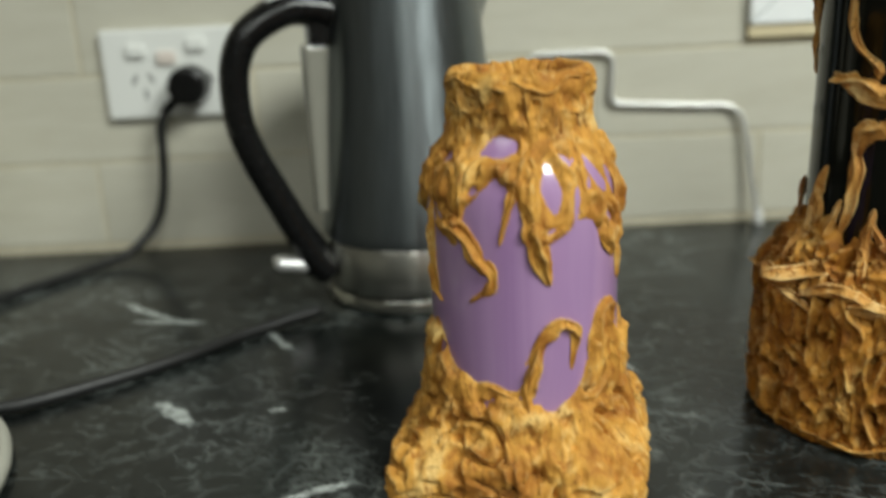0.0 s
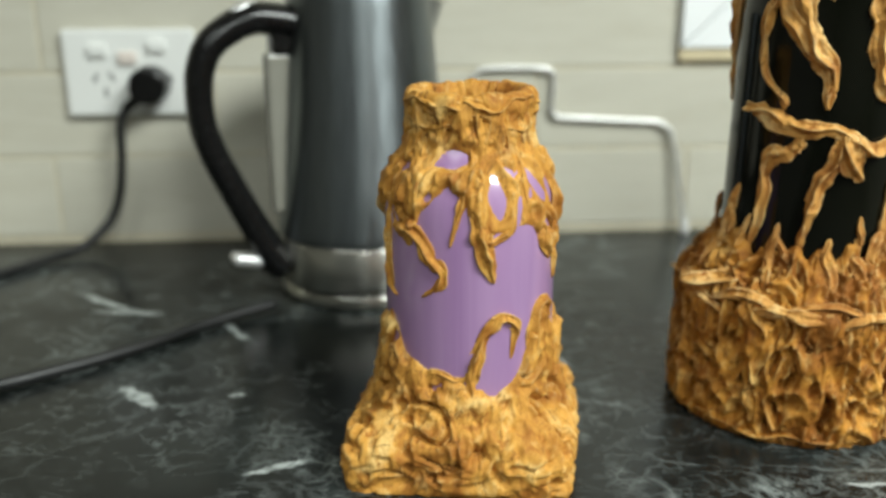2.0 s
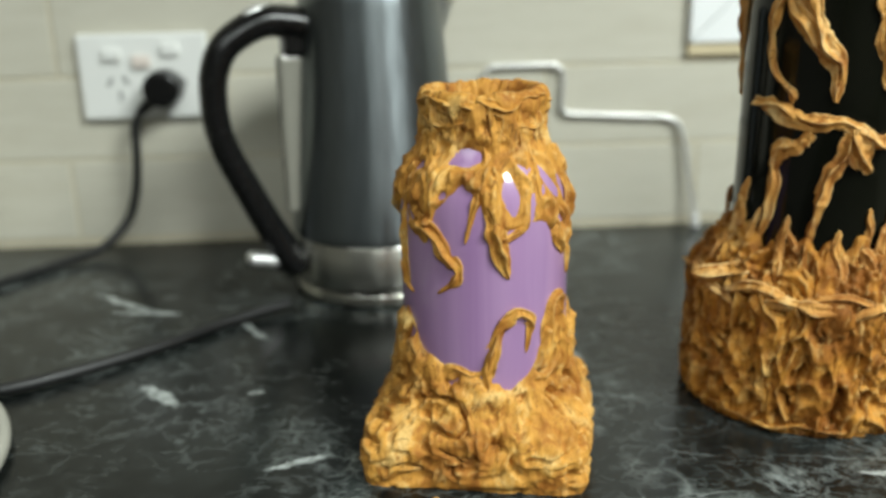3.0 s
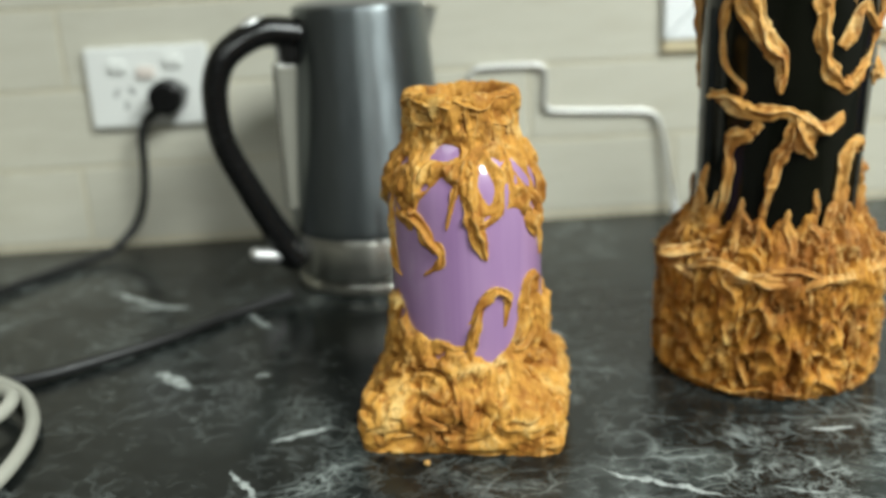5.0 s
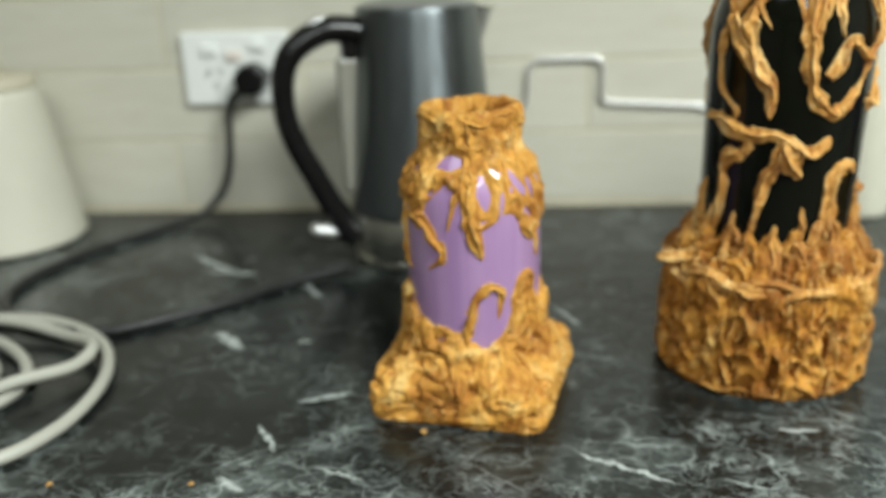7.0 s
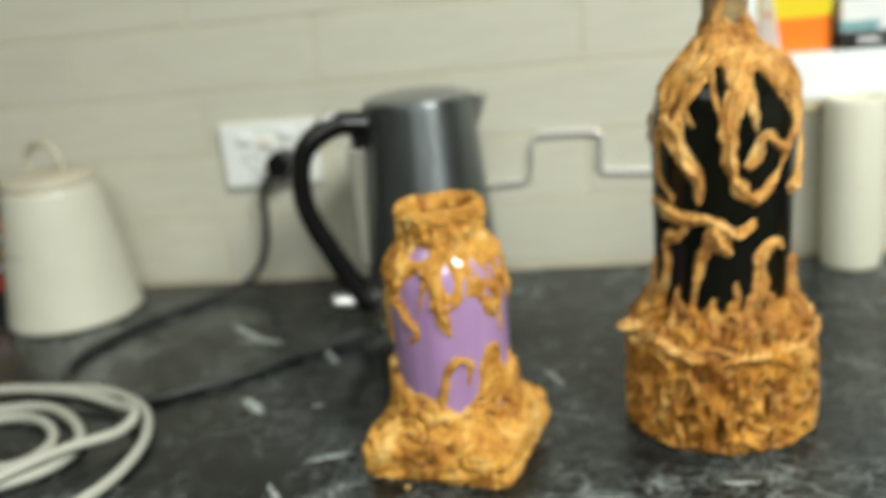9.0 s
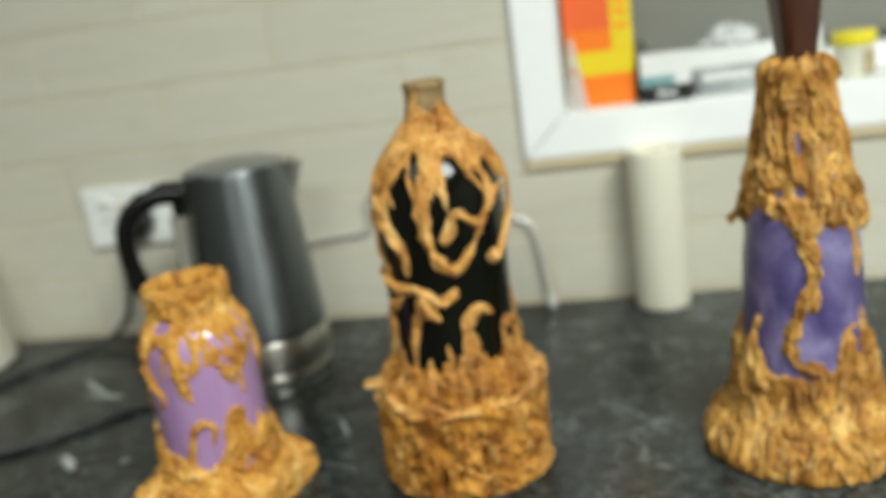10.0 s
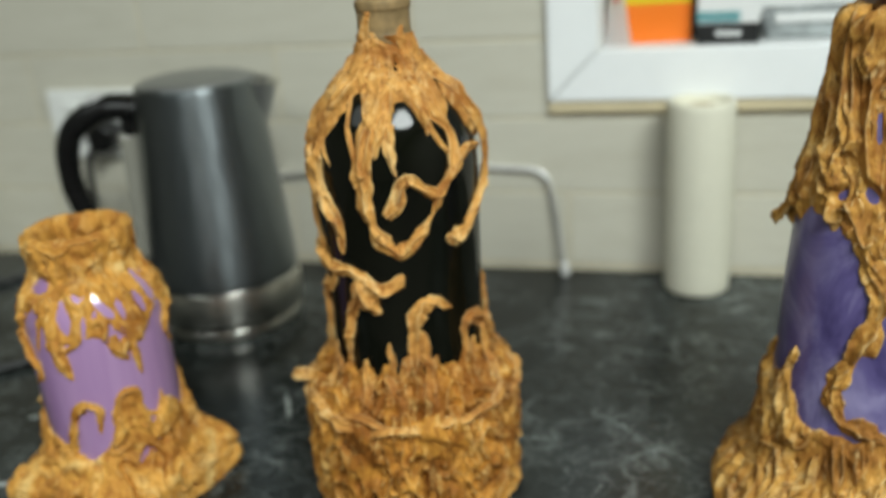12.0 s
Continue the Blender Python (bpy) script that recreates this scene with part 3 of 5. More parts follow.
def slab(name, bm, mat, label):
    return tagged(part(name, bm, mat), label, name.split("_")[0], kind="structure")


wall_bm = bmesh.new()
for x0, x1, z0, z1 in ((X0, OPEN[0], Z0, Z1), (OPEN[1], X1, Z0, Z1), (OPEN[0], OPEN[1], Z0, OPEN[2]), (OPEN[0], OPEN[1], OPEN[3], Z1)):
    piece = block(x0, x1, WALL_Y + 0.0014, WALL_Y + 0.16, z0, z1)
    tmp = bpy.data.meshes.new("tmp")
    piece.to_mesh(tmp)
    piece.free()
    wall_bm.from_mesh(tmp)
    bpy.data.meshes.remove(tmp)
wall_north = slab("wall_north", wall_bm, GROUT, "kitchen wall behind the worktop, grouted for tiles")
slab("wall_east", block(X1, X1 + 0.12, Y0, WALL_Y + 0.16, Z0, Z1), PAINT, "plain beige painted kitchen wall")
slab("wall_west", block(X0 - 0.12, X0, Y0, WALL_Y + 0.16, Z0, Z1), PAINT, "plain beige painted kitchen wall")
slab("wall_south", block(X0 - 0.12, X1 + 0.12, Y0 - 0.12, Y0, Z0, Z1), PAINT, "plain beige painted kitchen wall")
slab("ceiling", block(X0 - 0.12, X1 + 0.12, Y0 - 0.12, WALL_Y + 0.16, Z1, Z1 + 0.1), PAINT, "plain pale painted ceiling")
slab("floor", block(X0 - 0.12, X1 + 0.12, Y0 - 0.12, WALL_Y + 0.16, Z0 - 0.1, Z0), FLOOR, "plain grey vinyl floor")
slab("base_wall", block(X0, X1, 0.60, WALL_Y + 0.0012, Z0, -0.038), PAINT, "plain beige front under the worktop")
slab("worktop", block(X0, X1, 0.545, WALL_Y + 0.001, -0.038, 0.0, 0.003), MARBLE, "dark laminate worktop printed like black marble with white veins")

# the rims of the panel lights
for lx, ly, watts in LAMPS:
    down = thing("panel_light", lx, ly, 1.5, "round white panel light on the ceiling", "ceiling light", "ceiling panel lights")
    mesh_part("rim", *lathe([(0.480, -0.0005), (0.500, -0.0005), (0.500, -0.006), (0.494, -0.014), (0.480, -0.014), (0.480, -0.0005)], 48), LAMP_SHADE, down)

# ---------------------------------------------------------------- window
window_1 = tagged(new("window_1"), "white painted window frame with a grey blind behind its sill", "window", kind="structure")
ox0, ox1, oz0, oz1 = OPEN
FW, FY = 0.047, WALL_Y - 0.010


def mitred(points, name="architrave"):
    """A length of frame between mitred ends; points: four (x, z) corners in order."""
    bm = bmesh.new()
    vs = [bm.verts.new((x, FY, z)) for x, z in points]
    face = bm.faces.new(vs)
    out = bmesh.ops.extrude_face_region(bm, geom=[face])
    bmesh.ops.translate(bm, vec=(0, WALL_Y + 0.001 - FY, 0), verts=[q for q in out["geom"] if isinstance(q, bmesh.types.BMVert)])
    bmesh.ops.recalc_face_normals(bm, faces=bm.faces[:])
    bmesh.ops.bevel(bm, geom=bm.edges[:], offset=0.0016, segments=2, affect="EDGES", profile=0.5)
    return part(name, bm, WHITE_TRIM, window_1)


m0 = 0.0006
mitred([(ox0 - FW, oz0 - FW + m0), (ox0, oz0 + m0), (ox0, oz1), (ox0 - FW, oz1 + FW)])
mitred([(ox1 + FW, oz0 - FW + m0), (ox1, oz0 + m0), (ox1, oz1), (ox1 + FW, oz1 + FW)])
mitred([(ox0 - FW + m0, oz0 - FW), (ox1 + FW - m0, oz0 - FW), (ox1 - m0, oz0), (ox0 + m0, oz0)])
mitred([(ox0 - FW + m0, oz1 + FW + m0), (ox1 + FW - m0, oz1 + FW + m0), (ox1, oz1 + m0), (ox0, oz1 + m0)])
# inner step of the frame, sill and reveals
part("window_sill", block(ox0 + 0.001, ox1 - 0.001, WALL_Y + 0.0014, WALL_Y + 0.150, oz0 - 0.012, oz0 + 0.0004, 0.0003), WHITE_TRIM, window_1)
part("reveal", block(ox0 + 0.0003, ox0 + 0.0030, WALL_Y + 0.002, WALL_Y + 0.15, oz0 + 0.001, oz1 - 0.001, 0.001), WHITE_TRIM, window_1)
part("reveal", block(ox1 - 0.0030, ox1 - 0.0003, WALL_Y + 0.002, WALL_Y + 0.15, oz0 + 0.001, oz1 - 0.001, 0.001), WHITE_TRIM, window_1)
part("window_frame", block(ox0 + 0.013, ox1 - 0.013, WALL_Y + 0.112, WALL_Y + 0.148, oz0 + 0.001, oz0 + 0.030, 0.002), WHITE_TRIM, window_1)
# the shade along the window's lower rail, drawn as a dark strip
part("blind_rail", block(ox0 + 0.02, ox1 - 0.02, WALL_Y + 0.104, WALL_Y + 0.116, oz0 + 0.031, oz0 + 0.040, 0.002), SHADE_PLASTIC, window_1, "dark strip for the shade along the lower rail")
part("blind", block(ox0 + 0.013, ox1 - 0.013, WALL_Y + 0.120, WALL_Y + 0.124, oz0 + 0.0305, oz1 - 0.001), BLIND, window_1, "plain grey blind")
part("pane", block(ox0 + 0.013, ox1 - 0.013, WALL_Y + 0.150, WALL_Y + 0.155, oz0 + 0.001, oz1 - 0.001), BLACK_GLASS, window_1, "dark window pane at night")
part("timber_strip", block(ox0 - FW, ox1 + FW, FY + 0.003, WALL_Y + 0.001, oz0 - FW - 0.011, oz0 - FW - 0.0003, 0.0008), CAULK, window_1, "yellowed strip under the frame")

# ---------------------------------------------------------------- power point, plug and cord
outlet = thing("power_point", -0.2435, WALL_Y, 0.157, "white double power point with three switches on the tiled wall", "power outlet")
part("plate", block(-0.0575, 0.0575, -0.009, -0.0005, -0.0380, 0.0380, 0.003, 3), WHITE_PLASTIC, outlet)
for sx, sz, mat in ((-0.0265, 0.020, WHITE_PLASTIC), (0.0250, 0.0235, WHITE_PLASTIC), (-0.0010, 0.0135, PINKISH)):
    part("rocker", block(sx - 0.008, sx + 0.008, -0.0135, -0.0085, sz - 0.0055, sz + 0.0055, 0.0018, 2), mat, outlet)
for sx, sz, tilt in ((-0.0305, -0.004, 28), (-0.0165, -0.003, -28), (-0.0225, -0.0165, 0), (0.0215, -0.004, 28), (0.0345, -0.004, -28), (0.028, -0.0165, 0)):
    bm = block(-0.0010, 0.0010, -0.0096, -0.0085, -0.0040, 0.0040)
    ob = part("pin_slot", bm, SHADE_PLASTIC, outlet)
    ob.matrix_basis = pose(sx, 0, sz, 0, tilt, 0)

lead = thing("power_lead", 0, 0, 0, "black power lead from wall plug to kettle, looping over the worktop", "power lead")
v, f = lathe(rounded([(0, -0.030), (0.0150, -0.030), (0.0165, -0.024), (0.0170, -0.006), (0.0150, -0.0005), (0, -0.0005)], 2), 40)
v = [(a, c, b) for a, b, c in v]
plug_body = mesh_part("plug", v, [q[::-1] for q in f], BLACK_PLASTIC, lead)
plug_body.matrix_basis = pose(-0.224, WALL_Y - 0.009, 0.148)
mesh_part("cord_collar", *tube([(-0.008, -0.018, -0.009), (-0.015, -0.017, -0.014), (-0.0235, -0.016, -0.0215)], np.linspace(0.0062, 0.0042, 20), 20), BLACK_PLASTIC, plug_body)

mesh_part("cord", *tube(
    [(-0.2470, 1.118, 0.1270), (-0.2525, 1.118, 0.1120), (-0.2555, 1.120, 0.080), (-0.2610, 1.122, 0.050), (-0.271, 1.118, 0.026), (-0.290, 1.098, 0.0090), (-0.318, 1.068, 0.0045),
     (-0.362, 1.005, 0.0044), (-0.388, 0.938, 0.0044), (-0.388, 0.885, 0.0044), (-0.360, 0.845, 0.0044), (-0.312, 0.818, 0.0044),
     (-0.268, 0.816, 0.0044), (-0.224, 0.842, 0.0044), (-0.182, 0.876, 0.0044), (-0.150, 0.910, 0.0044), (-0.105, 0.944, 0.006)], 0.0040, 220, 12), CORD, lead)

cable = thing("extension_cable", 0, 0, 0, "cream mains cable lying in loose coils on the worktop", "cable")
mesh_part("coil", *tube(
    [(-0.60, 0.74, 0.0056), (-0.52, 0.805, 0.0056), (-0.43, 0.834, 0.0056), (-0.365, 0.838, 0.0056), (-0.315, 0.829, 0.0056), (-0.268, 0.798, 0.0056), (-0.242, 0.756, 0.0056),
     (-0.233, 0.712, 0.0056), (-0.238, 0.668, 0.0056), (-0.262, 0.632, 0.0056), (-0.33, 0.600, 0.0056), (-0.43, 0.602, 0.0056), (-0.50, 0.640, 0.0056),
     (-0.52, 0.700, 0.0056), (-0.47, 0.770, 0.0056), (-0.405, 0.797, 0.0056), (-0.368, 0.803, 0.0056), (-0.336, 0.789, 0.0056), (-0.303, 0.757, 0.0056),
     (-0.289, 0.722, 0.0056), (-0.302, 0.690, 0.0056), (-0.345, 0.664, 0.0056), (-0.42, 0.655, 0.0056), (-0.47, 0.682, 0.0056), (-0.46, 0.735, 0.0056), (-0.415, 0.772, 0.0056),
     (-0.370, 0.783, 0.0056), (-0.335, 0.765, 0.0056), (-0.316, 0.735, 0.0056), (-0.325, 0.705, 0.0056), (-0.37, 0.688, 0.0056)], 0.0044, 420, 12), CABLE, cable)
mesh_part("crossing_loop", *tube(
    [(-0.56, 0.76, 0.0056), (-0.48, 0.812, 0.0100), (-0.41, 0.822, 0.0140), (-0.345, 0.818, 0.0120), (-0.290, 0.797, 0.0090), (-0.257, 0.768, 0.0150), (-0.260, 0.742, 0.0120), (-0.284, 0.713, 0.0155),
     (-0.310, 0.680, 0.0155), (-0.350, 0.645, 0.0065), (-0.40, 0.625, 0.0056)], 0.0044, 160, 12), CABLE, cable)

# ---------------------------------------------------------------- kettle
KX, KY = -0.038, 1.003
kettle = thing("kettle", KX, KY, 0, "dark grey metallic electric kettle with a steel band, on its base", "kettle", turn=22)
# local +x is the spout, -x the handle
mesh_part("power_base", *lathe(rounded([(0, 0.0005), (0.0645, 0.0005), (0.0660, 0.003), (0.0656, 0.009), (0.064, 0.0115), (0, 0.0115)], 2), 72), STEEL, kettle, "brushed steel power base")
mesh_part("gap_ring", *lathe([(0.0600, 0.0110), (0.0650, 0.0115), (0.0650, 0.0140), (0.0600, 0.0150)], 72), BLACK_PLASTIC, kettle)
mesh_part("steel_band", *lathe([(0.058, 0.0135), (0.0672, 0.0138), (0.0680, 0.0150), (0.0677, 0.0465), (0.0668, 0.0480), (0.058, 0.0480)], 96), STEEL, kettle, "brushed steel band")
n = 96
vv, ff = [], []
rows = [(0.0600, 0.0475), (0.0668, 0.0482), (0.0674, 0.0500)] + [(0.0674 - 0.0138 * ((z - 0.050) / 0.173) ** 1.08, z) for z in np.linspace(0.057, 0.223, 34)] + [(0.0531, 0.2255), (0.0515, 0.2265), (0.0500, 0.2255)]
for r, z in rows:
    for j in range(n):
        a = 2 * math.pi * j / n
        vv.append((r * math.cos(a), r * math.sin(a), z))
for i in range(len(rows) - 1):
    for j in range(n):
        k = (j + 1) % n
        ff.append((i * n + j, i * n + k, (i + 1) * n + k, (i + 1) * n + j))
mesh_part("body", vv, ff, KETTLE_GREY, kettle, "dark grey metallic tapered body")
vv2, ff2 = [], []
ups = np.linspace(0, 1, 9)
for i, h in enumerate(ups):
    for j in range(13):
        s = -1 + j / 6
        out = 0.0170 * h ** 0.9 * max(0.0, 1 - abs(s)) ** 0.85
        half = radians(3 + 17 * h ** 0.7)
        r = 0.0562 - 0.0030 * h + out
        vv2.append((r * math.cos(half * s), r * math.sin(half * s), 0.182 + 0.0410 * h - 0.004 * h * (1 - abs(s))))
for i in range(8):
    for j in range(12):
        ff2.append((i * 13 + j, i * 13 + j + 1, (i + 1) * 13 + j + 1, (i + 1) * 13 + j))
spout = mesh_part("spout", vv2, ff2, KETTLE_LID, kettle, "short pouring spout with a pale lip")
skin = spout.modifiers.new("thickness", "SOLIDIFY")
skin.thickness, skin.offset = 0.0016, -1
lip = [((0.0532 + 0.0170 * max(0.0, 1 - abs(s)) ** 0.85) * math.cos(radians(20) * s) - 0.0004, (0.0532 + 0.0170 * max(0.0, 1 - abs(s)) ** 0.85) * math.sin(radians(20) * s), 0.2230 - 0.004 * (1 - abs(s))) for s in np.linspace(-1, 1, 13)]
mesh_part("spout_lip", *tube(lip, 0.0018, 40, 8), STEEL, spout)
mesh_part("lid", *lathe(rounded([(0.0508, 0.2245), (0.0490, 0.2285), (0.030, 0.2325), (0, 0.2338)], 2), 72), KETTLE_LID, kettle, "shallow domed lid, paler than the body")
hp = [(-0.044, 0, 0.2040), (-0.061, 0, 0.2083), (-0.080, 0, 0.2098), (-0.098, 0, 0.2027), (-0.112, 0, 0.1915), (-0.1195, 0, 0.1750), (-0.1215, 0, 0.1555), (-0.1200, 0, 0.1350), (-0.1130, 0, 0.1130), (-0.102, 0, 0.0885), (-0.090, 0, 0.0630), (-0.078, 0, 0.0400), (-0.067, 0, 0.0260)]
mesh_part("handle", *tube(hp, np.interp(np.linspace(0, 1, 80), [0, 0.12, 0.5, 0.85, 1], [0.0135, 0.0118, 0.0098, 0.0110, 0.0145]), 80, 18, flat=1.2, up=(0, 1, 0)), BLACK_PLASTIC, kettle, "black plastic loop handle")
mesh_part("handle_cap", *tube([(-0.078, 0, 0.2195), (-0.089, 0, 0.2165), (-0.100, 0, 0.2095)], [0.0035] * 6 + [0.0045] * 12 + [0.0028] * 6, 24, 12, flat=1.7, up=(0, 1, 0)), CHROME, kettle, "bright steel button on the handle")
part("water_gauge", block(-0.0735, -0.0520, -0.0065, 0.0065, 0.068, 0.186, 0.003), GAUGE, kettle, "pale translucent water gauge")
part("handle_bracket", block(-0.0690, -0.0480, -0.0095, 0.0095, 0.1840, 0.2050, 0.004, 3), BLACK_PLASTIC, kettle)
lev = block(-0.0125, 0.0125, -0.008, 0.008, -0.0045, 0.0045, 0.004, 4)
lever = part("switch_lever", lev, CHROME, kettle, "bright steel switch lever")
lever.matrix_basis = pose(-0.0950, 0.0, 0.0335, 0, 12, 0)
part("lever_arm", block(-0.086, -0.058, -0.004, 0.004, 0.022, 0.034, 0.003), BLACK_PLASTIC, kettle)

# ---------------------------------------------------------------- cream canister
jug = thing("canister", -0.4755, 1.052, 0, "cream enamel tapered canister with a ring-handled lid", "canister", turn=-20)
mesh_part("body", *lathe(rounded([(0, 0.0005), (0.071, 0.0005), (0.0752, 0.004), (0.0735, 0.012), (0.0525, 0.154), (0.0500, 0.1560), (0, 0.1560)], 2), 80), ENAMEL, jug)
mesh_part("lid", *lathe(rounded([(0.0510, 0.1555), (0.0520, 0.1575), (0.0505, 0.1640), (0.0440, 0.1690), (0.0200, 0.1720), (0, 0.1725)], 2), 72), LID_CREAM, jug, "duller cream lid")
mesh_part("ring_handle", *tube([(-0.026, 0, 0.168), (-0.027, 0, 0.184), (-0.016, 0, 0.198), (0, 0, 0.2020), (0.016, 0, 0.198), (0.027, 0, 0.184), (0.026, 0, 0.168)], 0.0042, 40, 12, up=(0, 1, 0)), LID_CREAM, jug)
for k, (a0, a1) in enumerate(((-30, -22), (-20.5, -13), (-11, -2), (0, 9))):
    vb, fb = [], []
    for i in range(9):
        a = radians(a0 + (a1 - a0) * i / 8)
        for z in (0.086, 0.0905):
            r = 0.0735 - (z - 0.012) * 0.1479 + 0.0004
            vb.append((r * math.sin(a), -r * math.cos(a), z))
    fb = [(2 * i, 2 * i + 2, 2 * i + 3, 2 * i + 1) for i in range(8)]
    mesh_part("lettering_bar", vb, fb, GREY_INK, jug)

# dark packet with red print, half hidden behind the canister
tea = thing("tea_packet", -0.625, 1.085, 0, "dark packet with red and white print beside the canister", "packet", turn=6)
part("carton", block(-0.045, 0.045, -0.03, 0.03, 0.0005, 0.150, 0.002), BLACK_PRINT, tea)
for z0, z1, mat in ((0.028, 0.046, RED), (0.050, 0.058, WHITE_CARD), (0.066, 0.074, YELLOW), (0.082, 0.090, WHITE_CARD), (0.096, 0.108, ORANGE)):
    part("printed_band", block(-0.0455, 0.0455, -0.0306, 0.0306, z0, z1), mat, tea)

# ---------------------------------------------------------------- paper roll and wire stand
roll = thing("paper_roll", 0.3925, 1.109, 0, "cream paper roll standing on end against the tiles", "paper roll")
mesh_part("paper", *lathe(rounded([(0.012, 0.010), (0.012, 0.0005), (0.0285, 0.0005), (0.0300, 0.003), (0.0298, 0.1770), (0.0286, 0.1795), (0.0240, 0.1798), (0.0225, 0.1720), (0.012, 0.1710)], 2), 72), PAPER, roll)
mesh_part("core", *lathe([(0.0118, 0.002), (0.0132, 0.002), (0.0132, 0.174), (0.0118, 0.174), (0.0105, 0.173), (0.0105, 0.002)], 48), CARD, roll, "cardboard core")

stand = thing("wire_stand", 0.10, WALL_Y - 0.012, 0, "bent bright steel wire stand leaning on the tiles", "wire stand")
wp = [(-0.168, -0.004, 0.006), (-0.162, 0.002, 0.050), (-0.153, 0.006, 0.082), (-0.141, 0.007, 0.0965), (-0.122, 0.007, 0.0995), (-0.078, 0.007, 0.1040), (-0.050, 0.007, 0.106), (-0.042, 0.007, 0.112), (-0.040, 0.007, 0.130), (-0.0385, 0.007, 0.147),
      (-0.032, 0.007, 0.1560), (-0.018, 0.007, 0.1575), (0.020, 0.007, 0.1575), (0.031, 0.007, 0.1560), (0.0365, 0.007, 0.149), (0.036, 0.007, 0.130), (0.0355, 0.007, 0.119), (0.041, 0.007, 0.1125), (0.055, 0.007, 0.111),
      (0.112, 0.007, 0.1075), (0.136, 0.007, 0.1060), (0.149, 0.006, 0.098), (0.155, 0.004, 0.078), (0.161, 0.001, 0.040), (0.1665, -0.004, 0.006)]
mesh_part("wire", *tube(wp, 0.0025, 260, 12, up=(0, 1, 0)), WIRE, stand)
for sx in (-0.168, 0.1665):
    mesh_part("foot", *tube([(sx, -0.004, 0.0005), (sx, -0.004, 0.005), (sx * 0.995, -0.003, 0.013)], 0.0046, 12, 14, up=(0, 1, 0)), RUBBER, stand, "white rubber tip")

# ---------------------------------------------------------------- things on the window sill
SILL = oz0
packet = thing("cardboard_packet", 0.3445, WALL_Y + 0.034, SILL, "orange and yellow cardboard packet standing on the sill", "packet", turn=2)
part("carton", block(-0.037, 0.037, -0.012, 0.012, 0.0004, 0.190, 0.001), ORANGE, packet)
part("yellow_band", block(-0.0373, 0.0373, -0.0124, 0.0124, 0.036, 0.062), YELLOW, packet)
part("red_panel", block(-0.0373, 0.014, -0.0126, 0.0124, 0.0865, 0.150), RED_ORANGE, packet)
part("yellow_side", block(0.0145, 0.0376, -0.0126, 0.0124, 0.0625, 0.150), YELLOW, packet)
for z in (0.085, 0.100, 0.112):
    part("print_bar", block(0.019, 0.032, -0.0132, -0.0125, z, z + 0.005), ORANGE, packet)
leaflet = thing("paper_leaflet", 0.311, WALL_Y + 0.010, SILL, "white paper leaflet with red print leaning in the window corner", "leaflet")
lb = bmesh.new()
q = [lb.verts.new(c) for c in ((-0.0065, 0, 0.0005), (0.0180, -0.004, 0.0005), (0.0060, 0.004, 0.078), (0.0005, 0.004, 0.080))]
lb.faces.new(q)
bmesh.ops.solidify(lb, geom=lb.faces[:], thickness=0.0008)
part("sheet", lb, WHITE_CARD, leaflet)
part("print_bar", block(0.002, 0.006, -0.0022, -0.0012, 0.040, 0.046), RED, leaflet)

box = thing("small_box", 0.414, WALL_Y + 0.017, SILL, "small white box with a teal and black printed base", "box", turn=-3)
part("carton", block(-0.0265, 0.0265, -0.014, 0.014, 0.0004, 0.052, 0.001), WHITE_CARD, box)
part("teal_band", block(-0.0268, 0.0100, -0.0143, 0.0143, 0.0195, 0.0290), TEAL, box)
part("black_band", block(-0.0269, 0.0269, -0.0144, 0.0144, 0.0006, 0.0185), BLACK_PRINT, box)
for x0, x1 in ((-0.010, -0.003), (-0.002, 0.004), (0.005, 0.011)):
    part("lettering_bar", block(x0, x1, -0.0150, -0.0145, 0.0075, 0.0120), WHITE_CARD, box)
darkbox = thing("dark_bottle", 0.3885, WALL_Y + 0.052, SILL, "dark grey plastic bottle behind the white box", "bottle")
mesh_part("body", *lathe(rounded([(0, 0.0004), (0.0110, 0.0004), (0.0115, 0.004), (0.0115, 0.052), (0.008, 0.060), (0.006, 0.066), (0, 0.067)], 2), 32), SHADE_PLASTIC, darkbox)

foil = thing("soft_pack", 0.484, WALL_Y + 0.034, SILL, "soft grey and white printed pack lying on the sill", "pack")
bm = block(-0.041, 0.041, -0.016, 0.016, 0.0004, 0.027, 0.005, 3)
bmesh.ops.subdivide_edges(bm, edges=bm.edges[:], cuts=2, use_grid_fill=True)
for q in bm.verts:
    k = 1 + 0.10 * noise.noise(q.co * 70)
    q.co = Vector((q.co.x * k, q.co.y * k, max(q.co.z * k, 0.0004)))
part("pack", bm, GREY_PACK, foil, smooth=True)
part("white_label", block(-0.030, 0.022, -0.0186, -0.0180, 0.016, 0.023), WHITE_CARD, foil)

white_box = thing("white_carton", 0.505, WALL_Y + 0.073, SILL, "low white carton lying behind the foil pack", "box")
part("carton", block(-0.085, 0.085, -0.016, 0.016, 0.0004, 0.046, 0.002), WHITE_CARD, white_box)
film = thing("plastic_film", 0.492, WALL_Y + 0.073, SILL + 0.046, "crumpled clear plastic film on the white carton", "film")
vf, ffc = lathe([(0.001, 0.0), (0.6, 0.0), (1.0, 0.2), (0.8, 0.6), (0.35, 0.95), (0.001, 1.0)], 40)
vf = [np.array(p) * (0.034, 0.015, 0.024) for p in vf]
vf = [p * (1 + 0.45 * float(noise.noise(Vector(p * 120)))) for p in vf]
vf = [(p[0], p[1], max(p[2], 0.0003)) for p in vf]
